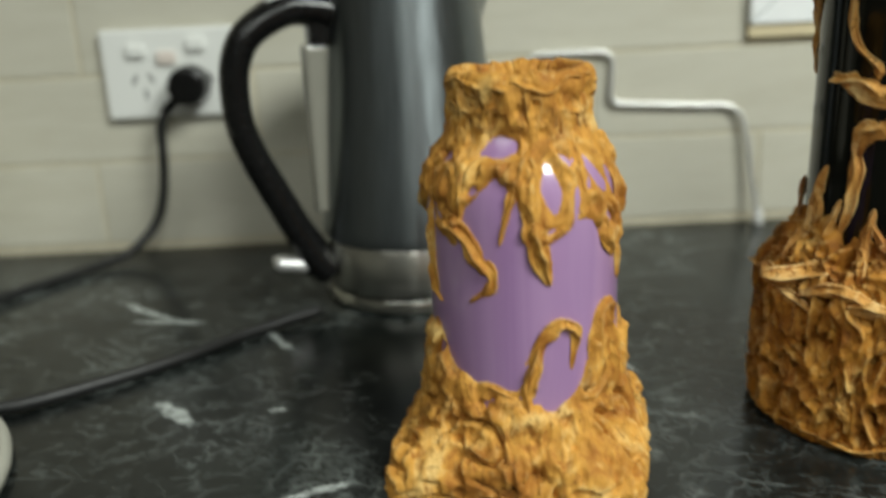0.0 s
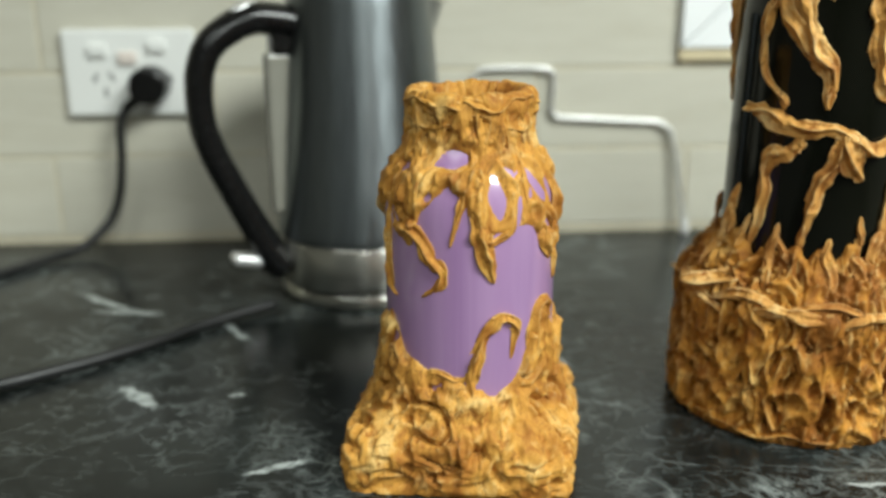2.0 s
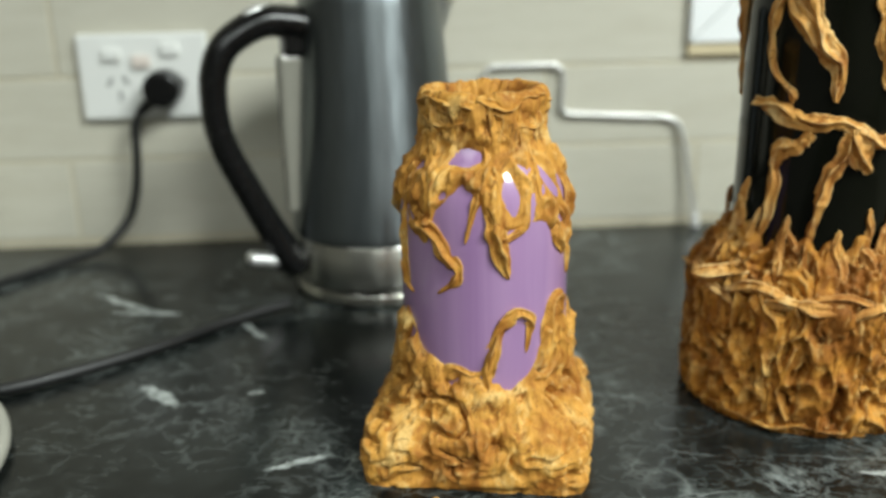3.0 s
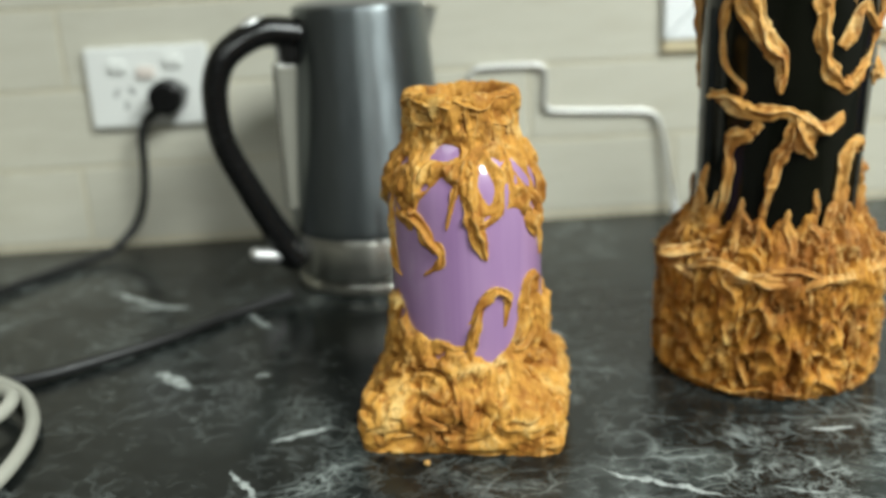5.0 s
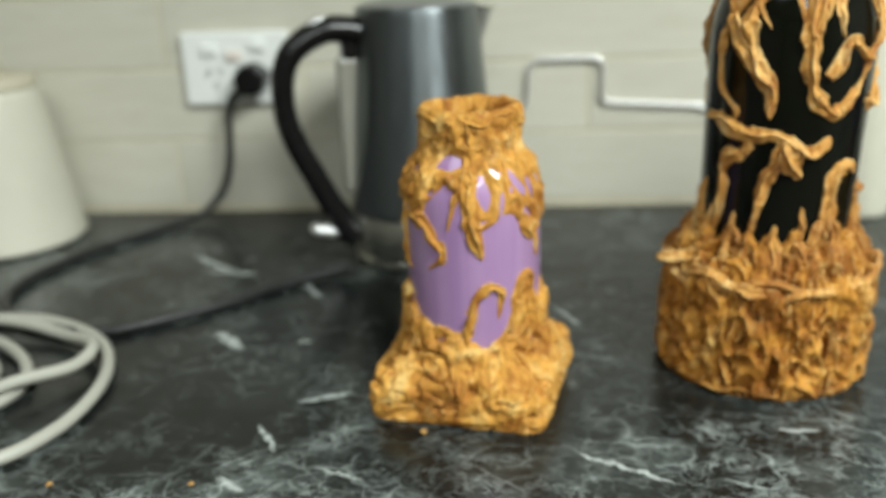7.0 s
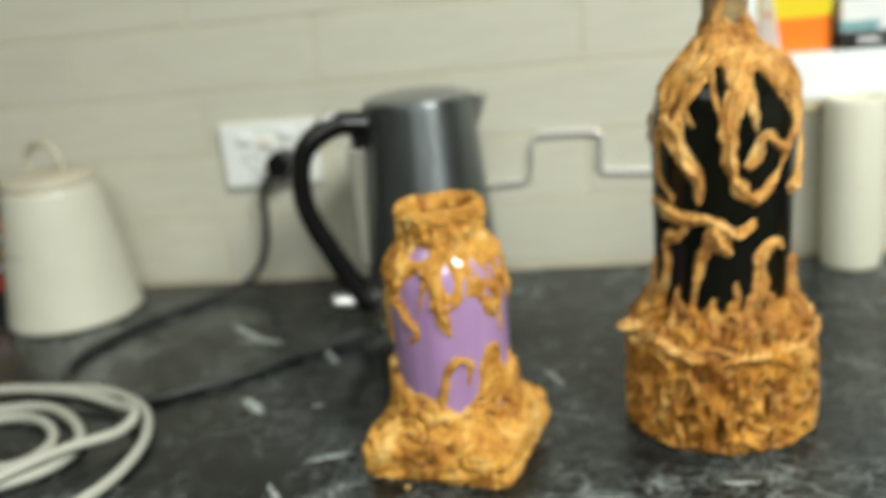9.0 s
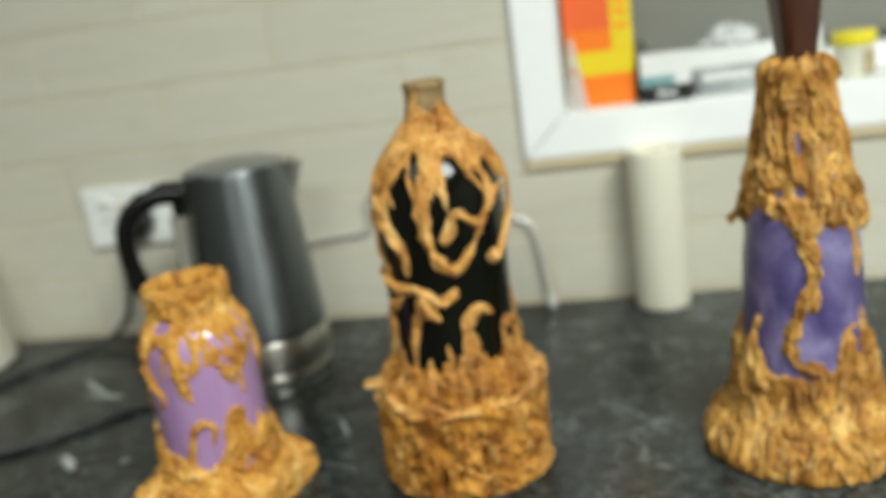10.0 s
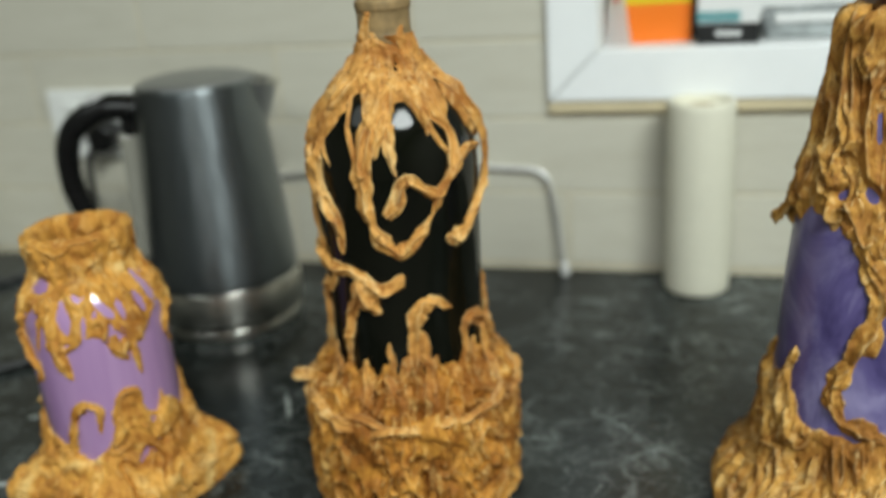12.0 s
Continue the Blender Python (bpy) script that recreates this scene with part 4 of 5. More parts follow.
mesh_part("film", vf, ffc, FILM, film, smooth=False)

pot = thing("specimen_pot", 0.614, WALL_Y + 0.030, SILL, "frosted plastic pot with a yellow screw lid", "pot")
mesh_part("body", *lathe(rounded([(0, 0.0004), (0.0185, 0.0004), (0.0192, 0.003), (0.0208, 0.036), (0.0200, 0.037), (0, 0.037)], 2), 48), FROST, pot)
mesh_part("lid", *lathe(rounded([(0.0205, 0.0355), (0.0228, 0.0360), (0.0230, 0.0485), (0.0215, 0.0500), (0, 0.0500)], 2), 48), LID_YELLOW, pot, "yellow screw lid")
part("label", block(0.004, 0.016, -0.0212, -0.0150, 0.006, 0.030), CARD, pot)
capw = thing("white_bottle", 0.5715, WALL_Y + 0.036, SILL, "small white plastic bottle with a dark brown cap", "bottle")
mesh_part("body", *lathe(rounded([(0, 0.0004), (0.0105, 0.0004), (0.0110, 0.003), (0.0110, 0.058), (0.0085, 0.066), (0, 0.067)], 2), 32), WHITE_CARD, capw)
mesh_part("cap", *lathe(rounded([(0, 0.0665), (0.0088, 0.0665), (0.0090, 0.070), (0.0088, 0.094), (0.007, 0.097), (0, 0.098)], 2), 32), STOPPER, capw, "dark brown cap")

# ---------------------------------------------------------------- the decorated jar


def profile_fn(path):
    z = np.array([p[1] for p in path])
    r = np.array([p[0] for p in path])
    return lambda q, th=None: np.interp(q, z, r)


JAR_X, JAR_Y = 0.0191, 0.7378
jar = thing("decorated_jar", JAR_X, JAR_Y, 0, "lilac glass jar in crumpled ochre paper clay, square foot", "jar")
jar_path = [(0.0375, 0.004), (0.0412, 0.03), (0.0418, 0.06), (0.0420, 0.128), (0.0408, 0.140), (0.0375, 0.150), (0.0315, 0.158), (0.0275, 0.164), (0.0268, 0.170), (0.0268, 0.184)]
jar_r = profile_fn(jar_path)
mesh_part("glass_body", *lathe(rounded([(0, 0.004)] + jar_path + [(0.0262, 0.1845), (0.0250, 0.1840), (0.0250, 0.168), (0.030, 0.152), (0.034, 0.13), (0, 0.13)], 1), 96), LILAC, jar, "lilac painted glass")
jar_top = [(-180, 126), (-140, 116), (-118, 132), (-100, 124), (-80, 136), (-69, 134), (-58, 121), (-45, 121), (-39, 135), (-31, 142), (-21, 147), (-15, 145), (-8, 140), (-2, 131), (4, 126), (19, 128), (30, 130), (38, 128),
           (46, 116), (54, 113), (62, 120), (72, 118), (80, 128), (95, 138), (105, 134), (125, 120), (150, 130)]
jar_holes = ellipse_holes([(-24, 159.5, 19, 4.5, 0), (12, 142, 5.5, 10, -2), (44, 147, 4.5, 9, -7), (62, 168, 4, 7, -3), (61, 141, 3.5, 9, -4), (79, 142, 4, 10, -4), (27, 136, 3, 7, 2), (93, 148, 5, 14, -4), (140, 150, 6, 8, 0)])


def jar_top_cover(T, Z, P):
    wob = 0.0035 * perlin(P * 130 + 3.1)
    d = Z - cyclic(T, jar_top) / 1000 + wob * 0.8
    return np.minimum(d, jar_holes(T, Z) + wob * 0.35)


clay_shell("clay_collar", jar, CLAY_GOLD, [(0.0421, 0.104), (0.0421, 0.128), (0.0409, 0.140), (0.0376, 0.150), (0.0316, 0.158), (0.0290, 0.165), (0.0287, 0.172), (0.0292, 0.180), (0.0294, 0.1850), (0.0276, 0.1868), (0.0254, 0.1856), (0.0240, 0.182), (0.0240, 0.160)],
           jar_top_cover, 0.0022, 0.0074, 62, 0.7, 2.0, "crumpled ochre clay collar dripping over the shoulder", plate=0.6, calm=([0.160, 0.166, 0.178, 0.184], [1.0, 0.75, 0.6, 0.3]))
jar_bot = [(-180, 74), (-150, 58), (-125, 70), (-100, 62), (-85, 78), (-70, 83), (-62, 78), (-56, 68), (-44, 61), (-34, 56), (-21, 57), (-8, 52), (3, 52), (11, 46), (19, 49), (26, 57), (33, 66), (38, 78), (44, 87), (50, 88), (55, 82), (62, 74), (72, 70),
           (80, 76), (88, 72), (110, 55), (140, 78), (160, 64)]
SQ = radians(-12)


def jar_plan(T, Z, R):
    c, s = np.abs(np.cos(T - SQ)), np.abs(np.sin(T - SQ))
    sq = 0.0520 / (c ** 11 + s ** 11) ** (1 / 11.0)
    sq = sq * (1 + 0.05 * np.exp(-((T + radians(60)) / radians(24)) ** 2))
    sq = sq + 0.0022 * perlin(np.stack([np.cos(T) * 3.1, np.sin(T) * 3.1, Z * 70], -1))
    w = np.interp(Z, [0.0, 0.018, 0.0225, 0.027, 0.035, 0.050], [1.0, 1.0, 0.84, 0.50, 0.20, 0.0])
    return sq * w + R * (1 - w)


def jar_bot_cover(T, Z, P):
    return cyclic(T, jar_bot) / 1000 - Z + 0.004 * perlin(P * 120 + 8.8)


clay_shell("clay_foot", jar, CLAY_GOLD, [(0.0600, 0.0), (0.0600, 0.018), (0.0560, 0.0225), (0.0500, 0.027), (0.0445, 0.035), (0.0428, 0.050), (0.0422, 0.096)],
           jar_bot_cover, 0.0020, 0.0070, 66, 0.8, 6.0, "square crumpled clay foot with flame-like fingers", plan=jar_plan, turns=460, level=0.024, plate=0.85, pits=0.002)
for i, (keys, w) in enumerate((
        ([(-5, 156), (-7, 149), (-13, 137), (-18, 121)], 5.5), ([(-5, 146), (-1, 134), (7, 123), (17, 127), (23, 136), (22, 150)], 5.0), ([(-3, 136), (2, 122), (10, 104)], 8.0),
        ([(-52, 130), (-41, 125), (-32, 115), (-23, 108), (-26, 101), (-37, 95)], 7.5), ([(-5, 48), (-3, 62), (2, 76), (11, 84), (20, 86), (26, 79), (22, 65)], 7.0),
        ([(47, 128), (50, 118), (57, 110)], 7.0), ([(61, 132), (63, 118), (66, 98)], 6.0), ([(38, 62), (41, 76), (46, 87), (56, 86), (58, 79)], 8.5), ([(72, 48), (76, 66), (79, 82)], 5.0),
        ([(-70, 140), (-72, 118), (-68, 98), (-60, 92)], 5.0), ([(-12, 182), (-9, 172), (-6, 160), (-7, 154)], 6.0), ([(15, 178), (17, 168), (10, 156)], 5.0),
        ([(-28, 178), (-32, 164), (-45, 150), (-48, 138)], 6.5), ([(40, 180), (38, 165), (34, 150), (33, 138)], 6.0), ([(60, 176), (64, 160), (66, 142), (60, 126)], 7.0), ([(-78, 52), (-74, 66), (-68, 80)], 8.0),
        ([(-40, 40), (-36, 52), (-26, 58), (-14, 55), (-6, 58)], 5.5), ([(100, 150), (108, 132), (104, 116), (112, 104)], 7.0), ([(150, 60), (148, 80), (156, 96)], 8.0), ([(-140, 140), (-136, 118), (-146, 100)], 8.0))):
    tendril(jar, CLAY_GOLD, jar_r, keys, w * 1.05, 1.7 * i + 0.4)
for i, (keys, w) in enumerate((
        ([(-100, 181), (-62, 184.5), (-28, 182), (2, 179), (20, 176)], 7.0), ([(-12, 184.5), (14, 181.5), (42, 184.5), (74, 182), (100, 180)], 6.5), ([(92, 183), (140, 184.5), (190, 182), (250, 184), (268, 181)], 6.5),
        ([(-70, 176), (-45, 173), (-22, 175)], 5.5), ([(16, 174), (38, 171), (58, 175)], 5.0), ([(-58, 182), (-54, 174), (-58, 165), (-66, 156)], 5.5), ([(28, 180), (24, 172), (27, 162)], 5.5), ([(52, 178), (50, 168), (56, 158)], 6.0))):
    tendril(jar, CLAY_GOLD, lambda z, th: np.maximum(jar_r(z), 0.0282) + 0.0016, keys, w, 2.3 * i + 2.2, "clay_lip", tip=0.5, root=0.6, flat=0.6)
jar_foot_r = profile_fn([(0.0600, 0.0), (0.0600, 0.018), (0.0500, 0.027), (0.0445, 0.035), (0.0428, 0.050), (0.0422, 0.096)])
clay_folds(jar, CLAY_GOLD, lambda z, th: jar_plan(th, z, jar_foot_r(z)) + 0.0008, 7, 26, 42, 24, 6.0, 0.8, 11)
clay_folds(jar, CLAY_GOLD, lambda z, th: jar_plan(th, z, jar_foot_r(z)) + 0.0004, 9, 4, 17, 40, 5.0, 0.2, 13, base=1.5)
clay_folds(jar, CLAY_GOLD, lambda z, th: jar_r(z) + 0.0028, 9, 166, 178, 16, 4.6, 0.9, 23)

# ---------------------------------------------------------------- the black bottle
bottle = thing("decorated_bottle", 0.2112, 0.7808, 0, "black glass bottle with a corked neck, overgrown by ochre clay flames", "bottle")
bot_path = [(0.0440, 0.003), (0.0462, 0.02), (0.0466, 0.11), (0.0478, 0.19), (0.0482, 0.218), (0.0466, 0.232), (0.0420, 0.246), (0.0340, 0.2585), (0.0235, 0.270), (0.0160, 0.279), (0.0138, 0.288), (0.0138, 0.291)]
bot_r = profile_fn(bot_path)
mesh_part("glass_body", *lathe(rounded([(0, 0.003)] + bot_path + [(0.0120, 0.2915), (0, 0.2915)], 2), 96), BLACK_GLASS, bottle, "glossy black glass")
mesh_part("cap", *lathe(rounded([(0, 0.284), (0.0150, 0.284), (0.0152, 0.2905), (0.0146, 0.2915), (0.0146, 0.3030), (0.0154, 0.3040), (0.0154, 0.3075), (0.0148, 0.3090), (0.0120, 0.3094), (0.0110, 0.3080), (0, 0.3080)], 2), 40), CORK, bottle, "bare tan screw cap with rings")
bk_top = [(-180, 240), (-160, 262), (-140, 236), (-115, 258), (-95, 240), (-80, 255), (-62, 228), (-48, 244), (-36, 244), (-28, 256), (-20, 264), (-10, 260), (-2, 244), (5, 233), (10, 238), (15, 250), (22, 256), (30, 257), (37, 252), (43, 242), (49, 252), (56, 256), (64, 246), (74, 256), (86, 240), (100, 230), (112, 252), (130, 232), (150, 256)]


def bk_top_cover(T, Z, P):
    return Z - cyclic(T, bk_top) / 1000 + 0.004 * perlin(P * 120 + 1.3)


clay_shell("clay_collar", bottle, CLAY_TAN, [(0.0483, 0.205), (0.0484, 0.222), (0.0464, 0.236), (0.0408, 0.249), (0.0324, 0.260), (0.0232, 0.270), (0.0168, 0.279), (0.0146, 0.286), (0.0136, 0.290)],
           bk_top_cover, 0.0024, 0.0046, 66, 0.45, 4.0, "ochre clay running down from the neck", turns=380)
bk_bot = [(-180, 112), (-170, 96), (-158, 118), (-146, 98), (-132, 114), (-120, 96), (-104, 116), (-92, 98), (-80, 112), (-70, 118), (-60, 100), (-54, 106), (-43, 96), (-31, 117), (-24, 97), (-17, 117), (-8, 101), (4, 120), (11, 98), (19, 122),
          (28, 100), (36, 124), (46, 98), (55, 108), (62, 122), (72, 100), (82, 116), (92, 102), (103, 136), (112, 100), (126, 118), (140, 96), (156, 116)]


def bk_bot_cover(T, Z, P):
    return 0.100 + (cyclic(T, bk_bot) / 1000 - 0.106) * 0.45 - Z + 0.007 * perlin(P * 120 + 6.6)


clay_shell("clay_foot", bottle, CLAY_AMBER, [(0.0625, 0.0), (0.0640, 0.004), (0.0640, 0.040), (0.0638, 0.072), (0.0620, 0.078), (0.0552, 0.087), (0.0502, 0.097), (0.0484, 0.110), (0.0474, 0.140)],
           bk_bot_cover, 0.0022, 0.0090, 78, 0.44, 14.0, "round crumpled clay foot edged with small flames", turns=520, plate=0.2, pits=0.0030, drip=0.75)
for i, (keys, w) in enumerate((
        ([(-4, 279), (-30, 258), (-45, 236), (-41, 210), (-28, 193), (-26, 175)], 10), ([(9, 275), (3, 256), (-4, 229), (-3, 214), (-1, 196), (9, 182), (19, 179), (31, 187), (41, 198)], 10.5),
        ([(20, 272), (16, 252), (14, 240), (16, 230), (19, 221)], 5.5), ([(42, 276), (48, 258), (60, 241), (58, 222), (47, 209), (40, 198)], 8.5), ([(10, 199), (16, 206), (20, 215), (27, 218), (36, 212), (44, 208), (52, 212), (59, 223)], 7.0),
        ([(88, 270, 2), (90, 252, 5), (100, 226, 4), (93, 202, 1), (74, 188), (60, 181), (54, 181), (50, 183)], 10.0), ([(32, 265), (38, 254), (44, 244), (52, 234), (60, 226)], 3.8), ([(54, 264), (58, 249), (59, 237)], 3.4), ([(98, 224), (74, 228), (58, 219), (48, 205)], 5.5), ([(-54, 252), (-42, 239), (-31, 226)], 3.4), ([(-44, 279), (-34, 288), (-22, 298, 1.0), (-15, 304, 0.8)], 6.5), ([(-22, 262), (-16, 246), (-9, 228)], 4.0), ([(-35, 276), (-30, 288), (-40, 299, 0.5)], 6.0), ([(60, 276), (52, 288), (58, 295, 0.5)], 6.5), ([(5, 274), (-2, 286), (-14, 292, 0.5)], 6.0),
        ([(-78, 173), (-58, 169), (-38, 165), (-18, 164), (-2, 158)], 9.5), ([(-8, 160), (4, 155), (16, 160), (19, 160)], 8.5), ([(-14, 163), (-8, 150), (-2, 140)], 10),
        ([(-36, 160), (-44, 152), (-57, 147), (-57, 125), (-64, 100)], 7.5), ([(-12, 163), (-18, 150), (-28, 126), (-33, 98)], 8.0), ([(-62, 238), (-56, 222), (-40, 204), (-29, 192), (-25, 176)], 7.5),
        ([(-60, 232), (-68, 214), (-68, 195), (-54, 181), (-50, 174)], 5.5), ([(22, 96), (24, 118), (24, 136), (30, 144), (40, 144), (50, 138)], 9.5), ([(103, 96), (104, 120), (102, 146)], 9.0), ([(96, 108), (82, 122), (66, 126), (62, 119)], 10),
        ([(-84, 96), (-84, 116), (-78, 132)], 9.0), ([(-112, 262), (-120, 238), (-112, 212), (-122, 190), (-110, 172)], 9.0), ([(150, 262), (144, 232), (156, 206), (148, 184)], 9.0), ([(-150, 96), (-156, 126), (-146, 150), (-160, 170)], 9.0),
        ([(140, 98), (134, 128), (146, 152)], 8.5), ([(66, 96), (63, 112), (60, 124)], 6.5), ([(3, 92), (5, 108), (3, 122)], 6.0))):
    tendril(bottle, CLAY_TAN, bot_r, keys, w * 1.15, 1.3 * i + 5.1)
bk_foot_r = profile_fn([(0.0625, 0.0), (0.0640, 0.004), (0.0640, 0.040), (0.0638, 0.072), (0.0620, 0.078), (0.0552, 0.087), (0.0502, 0.097), (0.0484, 0.110), (0.0474, 0.140)])
clay_folds(bottle, CLAY_AMBER, lambda z, th: bk_foot_r(z) + 0.0010, 44, 12, 66, 34, 4.4, 0.28, 31)
ledge = random.Random(77)
for i in range(17):
    a, z, span = -180 + i * 21.2 + ledge.uniform(-5, 5), ledge.uniform(71, 78), ledge.uniform(10, 19)
    tendril(bottle, CLAY_TAN, lambda z, th: np.minimum(bk_foot_r(z), 0.0640) + 0.0012, [(a - span, z - ledge.uniform(1, 5)), (a - span * 0.3, z + ledge.uniform(-1, 2), 1.0), (a + span * 0.4, z + ledge.uniform(-1, 2), 0.8), (a + span, z - ledge.uniform(0, 6))], ledge.uniform(6.0, 10.0), 1.9 * i + 8.4, "clay_lip", tip=0.5, root=0.5, flat=0.7)
tendril(bottle, CLAY_AMBER, lambda z, th: 0.0636 + 0 * z, [(a, 4.5 + 0.8 * math.sin(a * 0.17), 0.4 * math.sin(a * 0.23)) for a in range(-185, 190, 12)], 6.5, 6.1, "rolled_base", tip=0.9, lift=0.0, flat=0.9)
fingers = random.Random(52)
for i in range(22):
    a, top = -180 + i * 16.4 + fingers.uniform(-6, 6), fingers.uniform(97, 119)
    tendril(bottle, CLAY_TAN, lambda z, th: np.minimum(bk_foot_r(z), 0.0555), [(a + fingers.uniform(-5, 5), 82), (a + fingers.uniform(-2, 2), 92), (a + fingers.uniform(-3, 3), (92 + top) / 2), (a + fingers.uniform(-9, 9), top, fingers.uniform(0, 2))], fingers.uniform(5.0, 9.0), 2.3 * i + 1.1, "clay_finger", tip=0.4)
clay_folds(bottle, CLAY_TAN, lambda z, th: bot_r(z) + 0.0030, 16, 266, 280, 22, 4.4, 0.5, 37)
tendril(bottle, CLAY_TAN, profile_fn([(0.0640, 0.0), (0.0640, 0.09)]), [(-66, 84, -9), (-71, 83, -3), (-76, 81, 6), (-80, 79.5, 13)], 11, 3.9, "clay_spike", flat=1.1, lift=0.0, tip=0.12, root=1.2)

# the bottle stands a little askew in its foot
for piece in bottle.children:
    for q in piece.data.vertices:
        rise = max(q.co.z - 0.03, 0.0)
        q.co.x += 0.016 * rise
        q.co.y -= 0.024 * rise

# ---------------------------------------------------------------- the violet bottle
violet = thing("decorated_bottle", 0.4735, 0.7890, 0, "violet glass bottle, ochre clay neck and foot, dark wooden stopper", "bottle")
vi_path = [(0.0525, 0.0030), (0.0515, 0.0113), (0.0462, 0.0643), (0.0428, 0.1067), (0.0410, 0.1491), (0.0380, 0.1809), (0.0328, 0.2074), (0.0263, 0.2339), (0.0210, 0.2551), (0.0187, 0.2752), (0.0187, 0.2858)]
vi_r = profile_fn(vi_path)
mesh_part("glass_body", *lathe(rounded([(0, 0.003)] + vi_path + [(0.0168, 0.2864), (0, 0.2864)], 1), 96), VIOLET, violet, "violet glass with a brushed sheen")
sv, sf = [], []
for hw, hd, z in ((0.0097, 0.0089, 0.2678), (0.0109, 0.0097, 0.2890), (0.0143, 0.0118, 0.3208), (0.0172, 0.0134, 0.3505), (0.0179, 0.0137, 0.3759), (0.0147, 0.0110, 0.3887)):
    for c in range(24):
        a = 2 * math.pi * c / 24
        k = (abs(math.cos(a)) ** 7 + abs(math.sin(a)) ** 7) ** (-1 / 7)
        px, py = hw * k * math.cos(a), hd * k * math.sin(a)
        sv.append((px * math.cos(0.34) - py * math.sin(0.34), px * math.sin(0.34) + py * math.cos(0.34), z))
for i in range(5):
    sf += [(i * 24 + c, i * 24 + (c + 1) % 24, (i + 1) * 24 + (c + 1) % 24, (i + 1) * 24 + c) for c in range(24)]
sf += [tuple(range(24))[::-1], tuple(range(120, 144))]
mesh_part("stopper", sv, sf, STOPPER, violet, "dark varnished wooden stopper")
vi_top = [(-180, 183), (-160, 170), (-140, 189), (-120, 177), (-98, 177), (-86, 187), (-75, 183), (-62, 195), (-50, 193), (-40, 185), (-33, 188), (-26, 181), (-19, 185), (-12, 175), (-5, 168), (2, 177), (10, 183), (22, 177), (32, 181), (42, 175), (56, 183), (70, 170), (90, 187), (110, 175), (130, 187), (155, 175)]
vi_holes = ellipse_holes([(-12, 238, 4, 12.7, -2), (16, 235, 4.5, 3.7, 0), (30, 232, 4, 4.2, 0), (-34, 204, 6, 3.7, 3), (-13, 205, 6, 4.8, -3), (36, 215, 3.5, 6.4, 4), (-75, 223, 4, 8.5, 0), (75, 218, 5, 7.4, 0), (150, 221, 6, 9.5, 0)])


def vi_top_cover(T, Z, P):
    wob = 0.004 * perlin(P * 125 + 2.7)
    return np.minimum(Z - cyclic(T, vi_top) / 1000 + wob, vi_holes(T, Z) + wob * 0.35)


clay_shell("clay_neck", violet, CLAY_BROWN, [(0.0395, 0.1618), (0.0382, 0.1809), (0.0332, 0.2074), (0.0275, 0.2339), (0.0229, 0.2551), (0.0216, 0.2721), (0.0216, 0.2848), (0.0189, 0.2885), (0.0121, 0.2880)],
           vi_top_cover, 0.0036, 0.0092, 62, 0.24, 22.0, "ochre clay neck hanging in folds", turns=340, plate=0.2, pits=0.003, drip=0.9, least=0.0004)
vi_bot = [(-180, 75), (-165, 98), (-148, 73), (-128, 94), (-110, 77), (-98, 104), (-84, 86), (-70, 94), (-60, 103), (-53, 84), (-42, 71), (-30, 71), (-18, 70), (0, 72), (12, 74), (20, 83), (26, 100), (33, 105), (40, 81), (47, 83), (54, 113), (62, 86), (78, 98), (95, 75), (115, 98), (135, 77), (155, 92)]


def vi_bot_cover(T, Z, P):
    return cyclic(T, vi_bot) / 1000 - Z + 0.005 * perlin(P * 115 + 4.4)


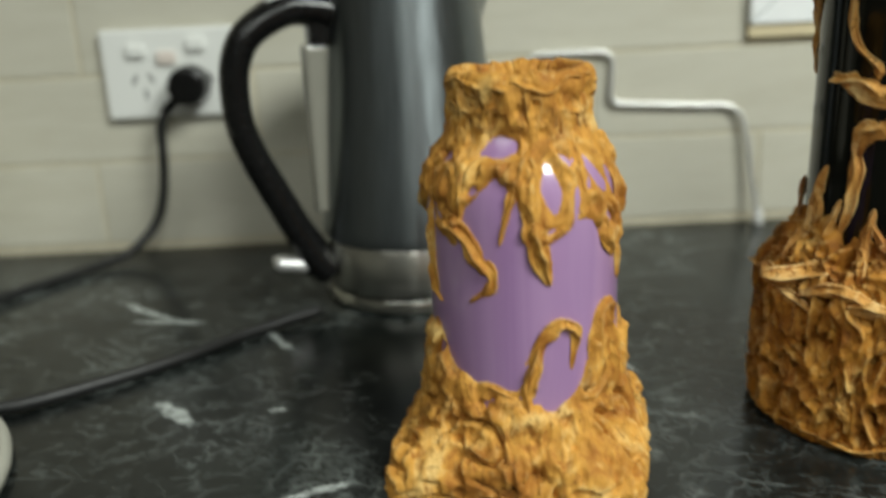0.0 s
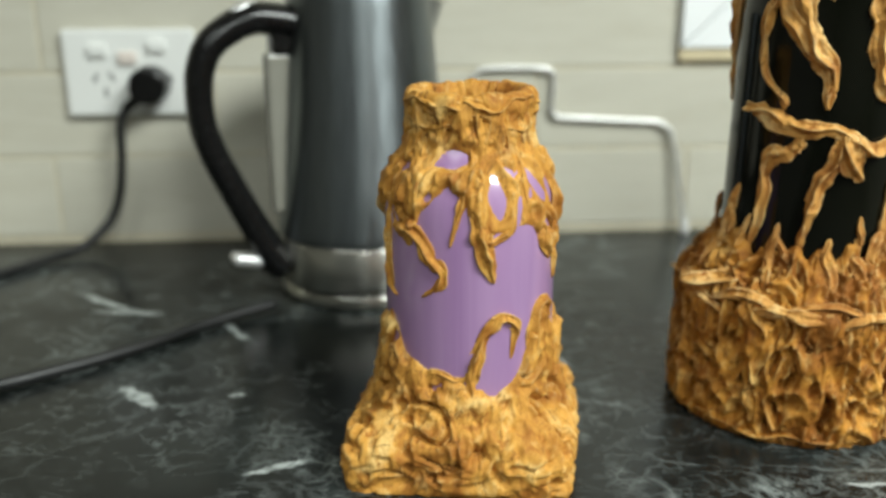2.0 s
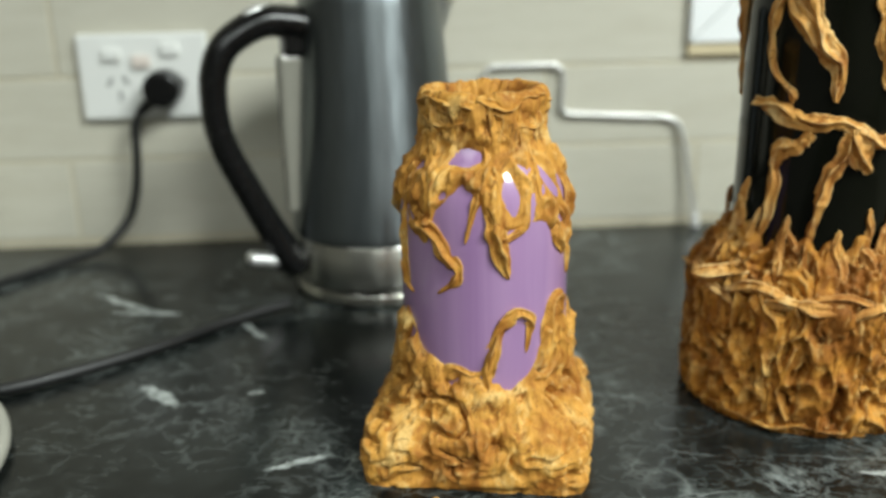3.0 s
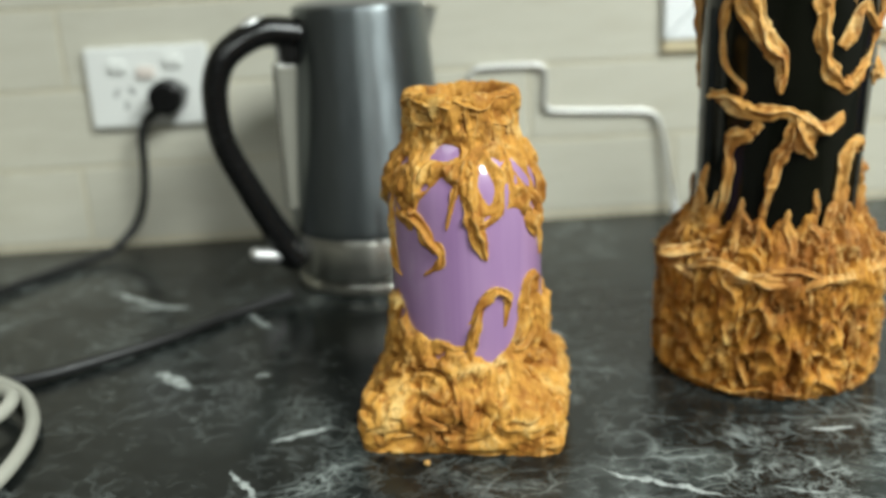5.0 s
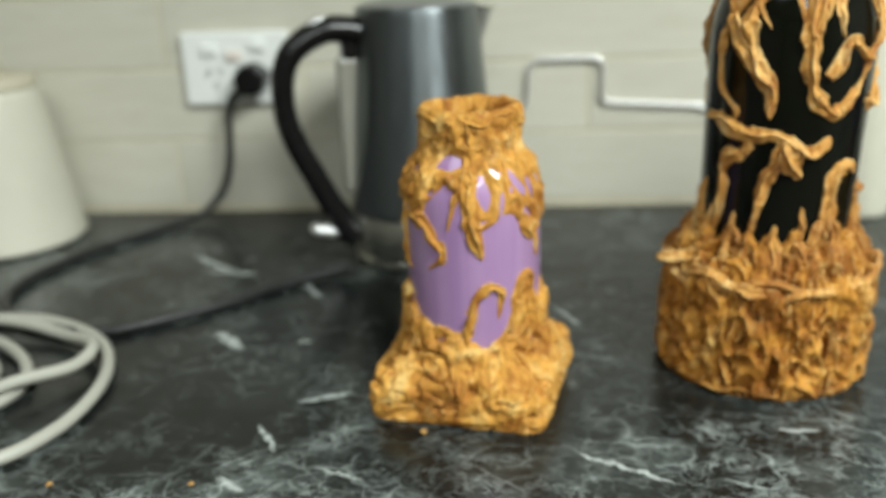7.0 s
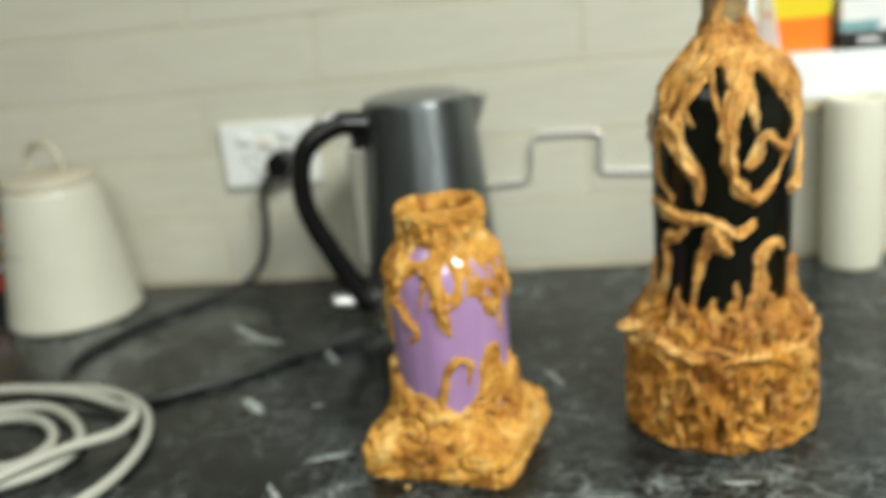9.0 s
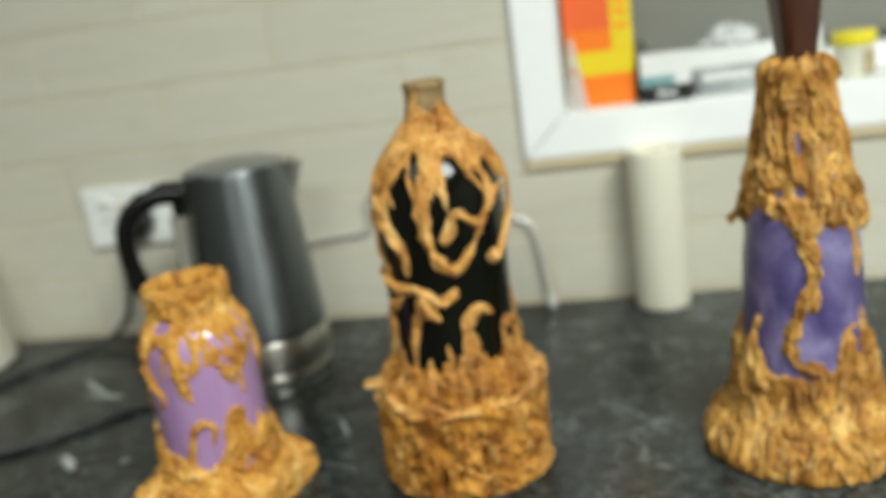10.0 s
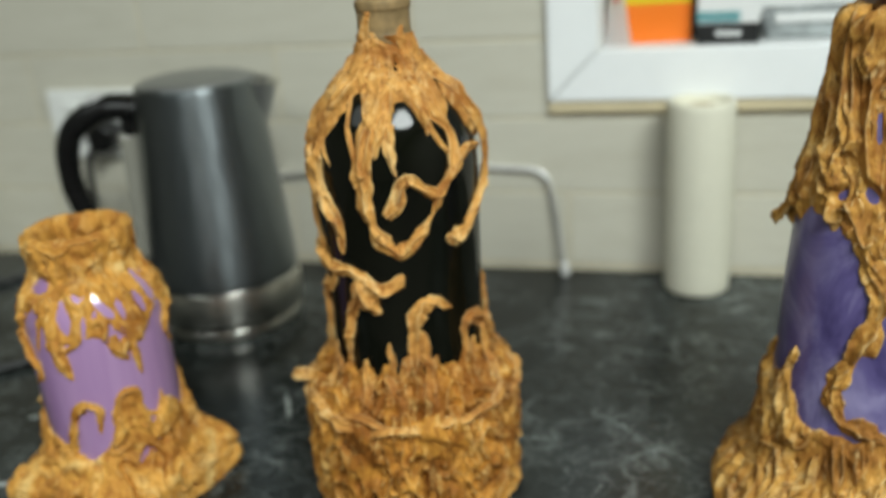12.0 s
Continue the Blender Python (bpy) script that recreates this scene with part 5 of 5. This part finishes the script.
clay_shell("clay_foot", violet, CLAY_BROWN, [(0.0680, 0.0), (0.0710, 0.004), (0.0712, 0.012), (0.0676, 0.022), (0.0598, 0.031), (0.0538, 0.040), (0.0498, 0.052), (0.0474, 0.068), (0.0450, 0.090), (0.0428, 0.118)],
           vi_bot_cover, 0.0022, 0.0092, 58, 0.32, 34.0, "broad clay foot with upright flame-like folds", turns=500, plate=0.3, pits=0.0030, drip=0.75, least=-0.0012)
for i, (keys, w) in enumerate((
        ([(-12, 187), (-8, 173), (-1, 152), (-5, 130), (-20, 111), (-24, 94), (-13, 81), (2, 77), (12, 71)], 9.5), ([(-30, 200), (-18, 187), (-8, 175)], 8.5), ([(16, 198), (8, 185), (-2, 172)], 8.5), ([(46, 189), (49, 166), (48, 138)], 5.0),
        ([(-100, 71), (-98, 90), (-92, 105), (-84, 109)], 7.0), ([(-60, 64), (-62, 84), (-60, 102), (-56, 115)], 7.5), ([(-48, 58), (-50, 74), (-54, 90)], 6.5), ([(24, 69), (25, 90), (32, 104), (42, 107)], 7.5), ([(52, 73), (52, 96), (55, 117)], 6.0), ([(-52, 62), (-40, 60), (-34, 69)], 7.0),
        ([(-90, 206), (-96, 192), (-100, 182, 6), (-103, 175, 9)], 10.0), ([(-60, 234), (-66, 215), (-62, 194)], 7.0), ([(-25, 264), (-30, 238), (-24, 215), (-28, 192)], 6.5), ([(5, 266), (8, 240), (2, 217), (6, 196)], 6.5),
        ([(35, 257), (42, 234), (48, 211), (44, 189)], 6.5), ([(-8, 282), (-6, 257), (-16, 244)], 6.0), ([(95, 234), (104, 204), (98, 181), (106, 158)], 7.0), ([(160, 230), (152, 198), (160, 170)], 7.0), ([(-140, 234), (-148, 202), (-140, 170)], 7.0),
        ([(100, 69), (106, 94), (98, 117), (108, 134)], 7.0), ([(-150, 69), (-144, 96), (-152, 119)], 7.0), ([(165, 69), (170, 94), (162, 115)], 7.0))):
    tendril(violet, CLAY_BROWN, vi_r, keys, w * 1.4, 1.9 * i + 9.3, tip=0.7 if i == 0 else 0.25)
vi_foot_r = profile_fn([(0.0680, 0.0), (0.0710, 0.004), (0.0712, 0.012), (0.0676, 0.022), (0.0598, 0.031), (0.0538, 0.040), (0.0498, 0.052), (0.0474, 0.068), (0.0450, 0.090), (0.0428, 0.118)])
clay_folds(violet, CLAY_BROWN, lambda z, th: vi_foot_r(z) + 0.0010, 74, 6, 50, 26, 5.6, 0.32, 43)
clay_folds(violet, CLAY_BROWN, lambda z, th: vi_r(z) + 0.0045, 26, 197, 274, 30, 5.4, 0.5, 47)

# crumbs of clay dropped on the worktop
for i, (x, y, r) in enumerate(((-0.011, 0.6765, 0.0021), (-0.217, 0.619, 0.0018), (-0.136, 0.621, 0.0016))):
    bm = bmesh.new()
    bmesh.ops.create_icosphere(bm, subdivisions=2, radius=r)
    for q in bm.verts:
        q.co *= 1 + 0.4 * noise.noise(q.co * 700 + Vector((i, 0, 0)))
        q.co.z *= 0.6
    crumb = part("clay_crumb", bm, CLAY_GOLD, smooth=True)
    low = min(q.co.z for q in crumb.data.vertices)
    crumb.matrix_world = pose(x, y, -low + 0.0002)
    tagged(crumb, "tiny crumb of ochre clay on the worktop", "crumb", "clay crumbs")

# ---------------------------------------------------------------- wall tiles
TW, TH, GAP = 0.2960, 0.0755, 0.0026
TZ, TX = 0.0060, -0.3225
tile_cache = {}


def tile_mesh(w, h):
    key = (round(w, 4), round(h, 4))
    if key not in tile_cache:
        bm = block(-w / 2, w / 2, -0.006, 0.0, -h / 2, h / 2, 0.0009, 1)
        me = bpy.data.meshes.new("tile")
        bm.to_mesh(me)
        bm.free()
        me.materials.append(TILE)
        tile_cache[key] = me
    return tile_cache[key]


def tile(x0, x1, z0, z1):
    """One tile, cut back round the window frame."""
    x0, x1, z0, z1 = x0 + GAP / 2, x1 - GAP / 2, z0 + GAP / 2, z1 - GAP / 2
    fx0, fx1, fz0, fz1 = ox0 - FW, ox1 + FW, oz0 - FW - 0.012, oz1 + FW
    boxes = [(x0, x1, z0, z1)]
    if x1 > fx0 and x0 < fx1 and z1 > fz0 and z0 < fz1:
        boxes = []
        if x0 < fx0:
            boxes.append((x0, fx0 - 0.0005, z0, z1))
        if x1 > fx1:
            boxes.append((fx1 + 0.0005, x1, z0, z1))
        a, b = max(x0, fx0), min(x1, fx1)
        if z0 < fz0:
            boxes.append((a, b, z0, fz0 - 0.0005))
        if z1 > fz1:
            boxes.append((a, b, fz1 + 0.0005, z1))
    for a, b, c, d in boxes:
        if b - a < 0.006 or d - c < 0.006:
            continue
        ob = new("tile", tile_mesh(b - a, d - c))
        ob.parent = wall_north
        ob.matrix_basis = pose((a + b) / 2, WALL_Y + 0.006, (c + d) / 2)


for row in range(-1, 9):
    z0 = max(TZ + row * TH, 0.001)
    z1 = TZ + (row + 1) * TH
    shift = TX + (0.5 * TW if row % 2 else 0.0)
    for col in range(-4, 6):
        tile(shift + col * TW, shift + (col + 1) * TW, z0, z1)
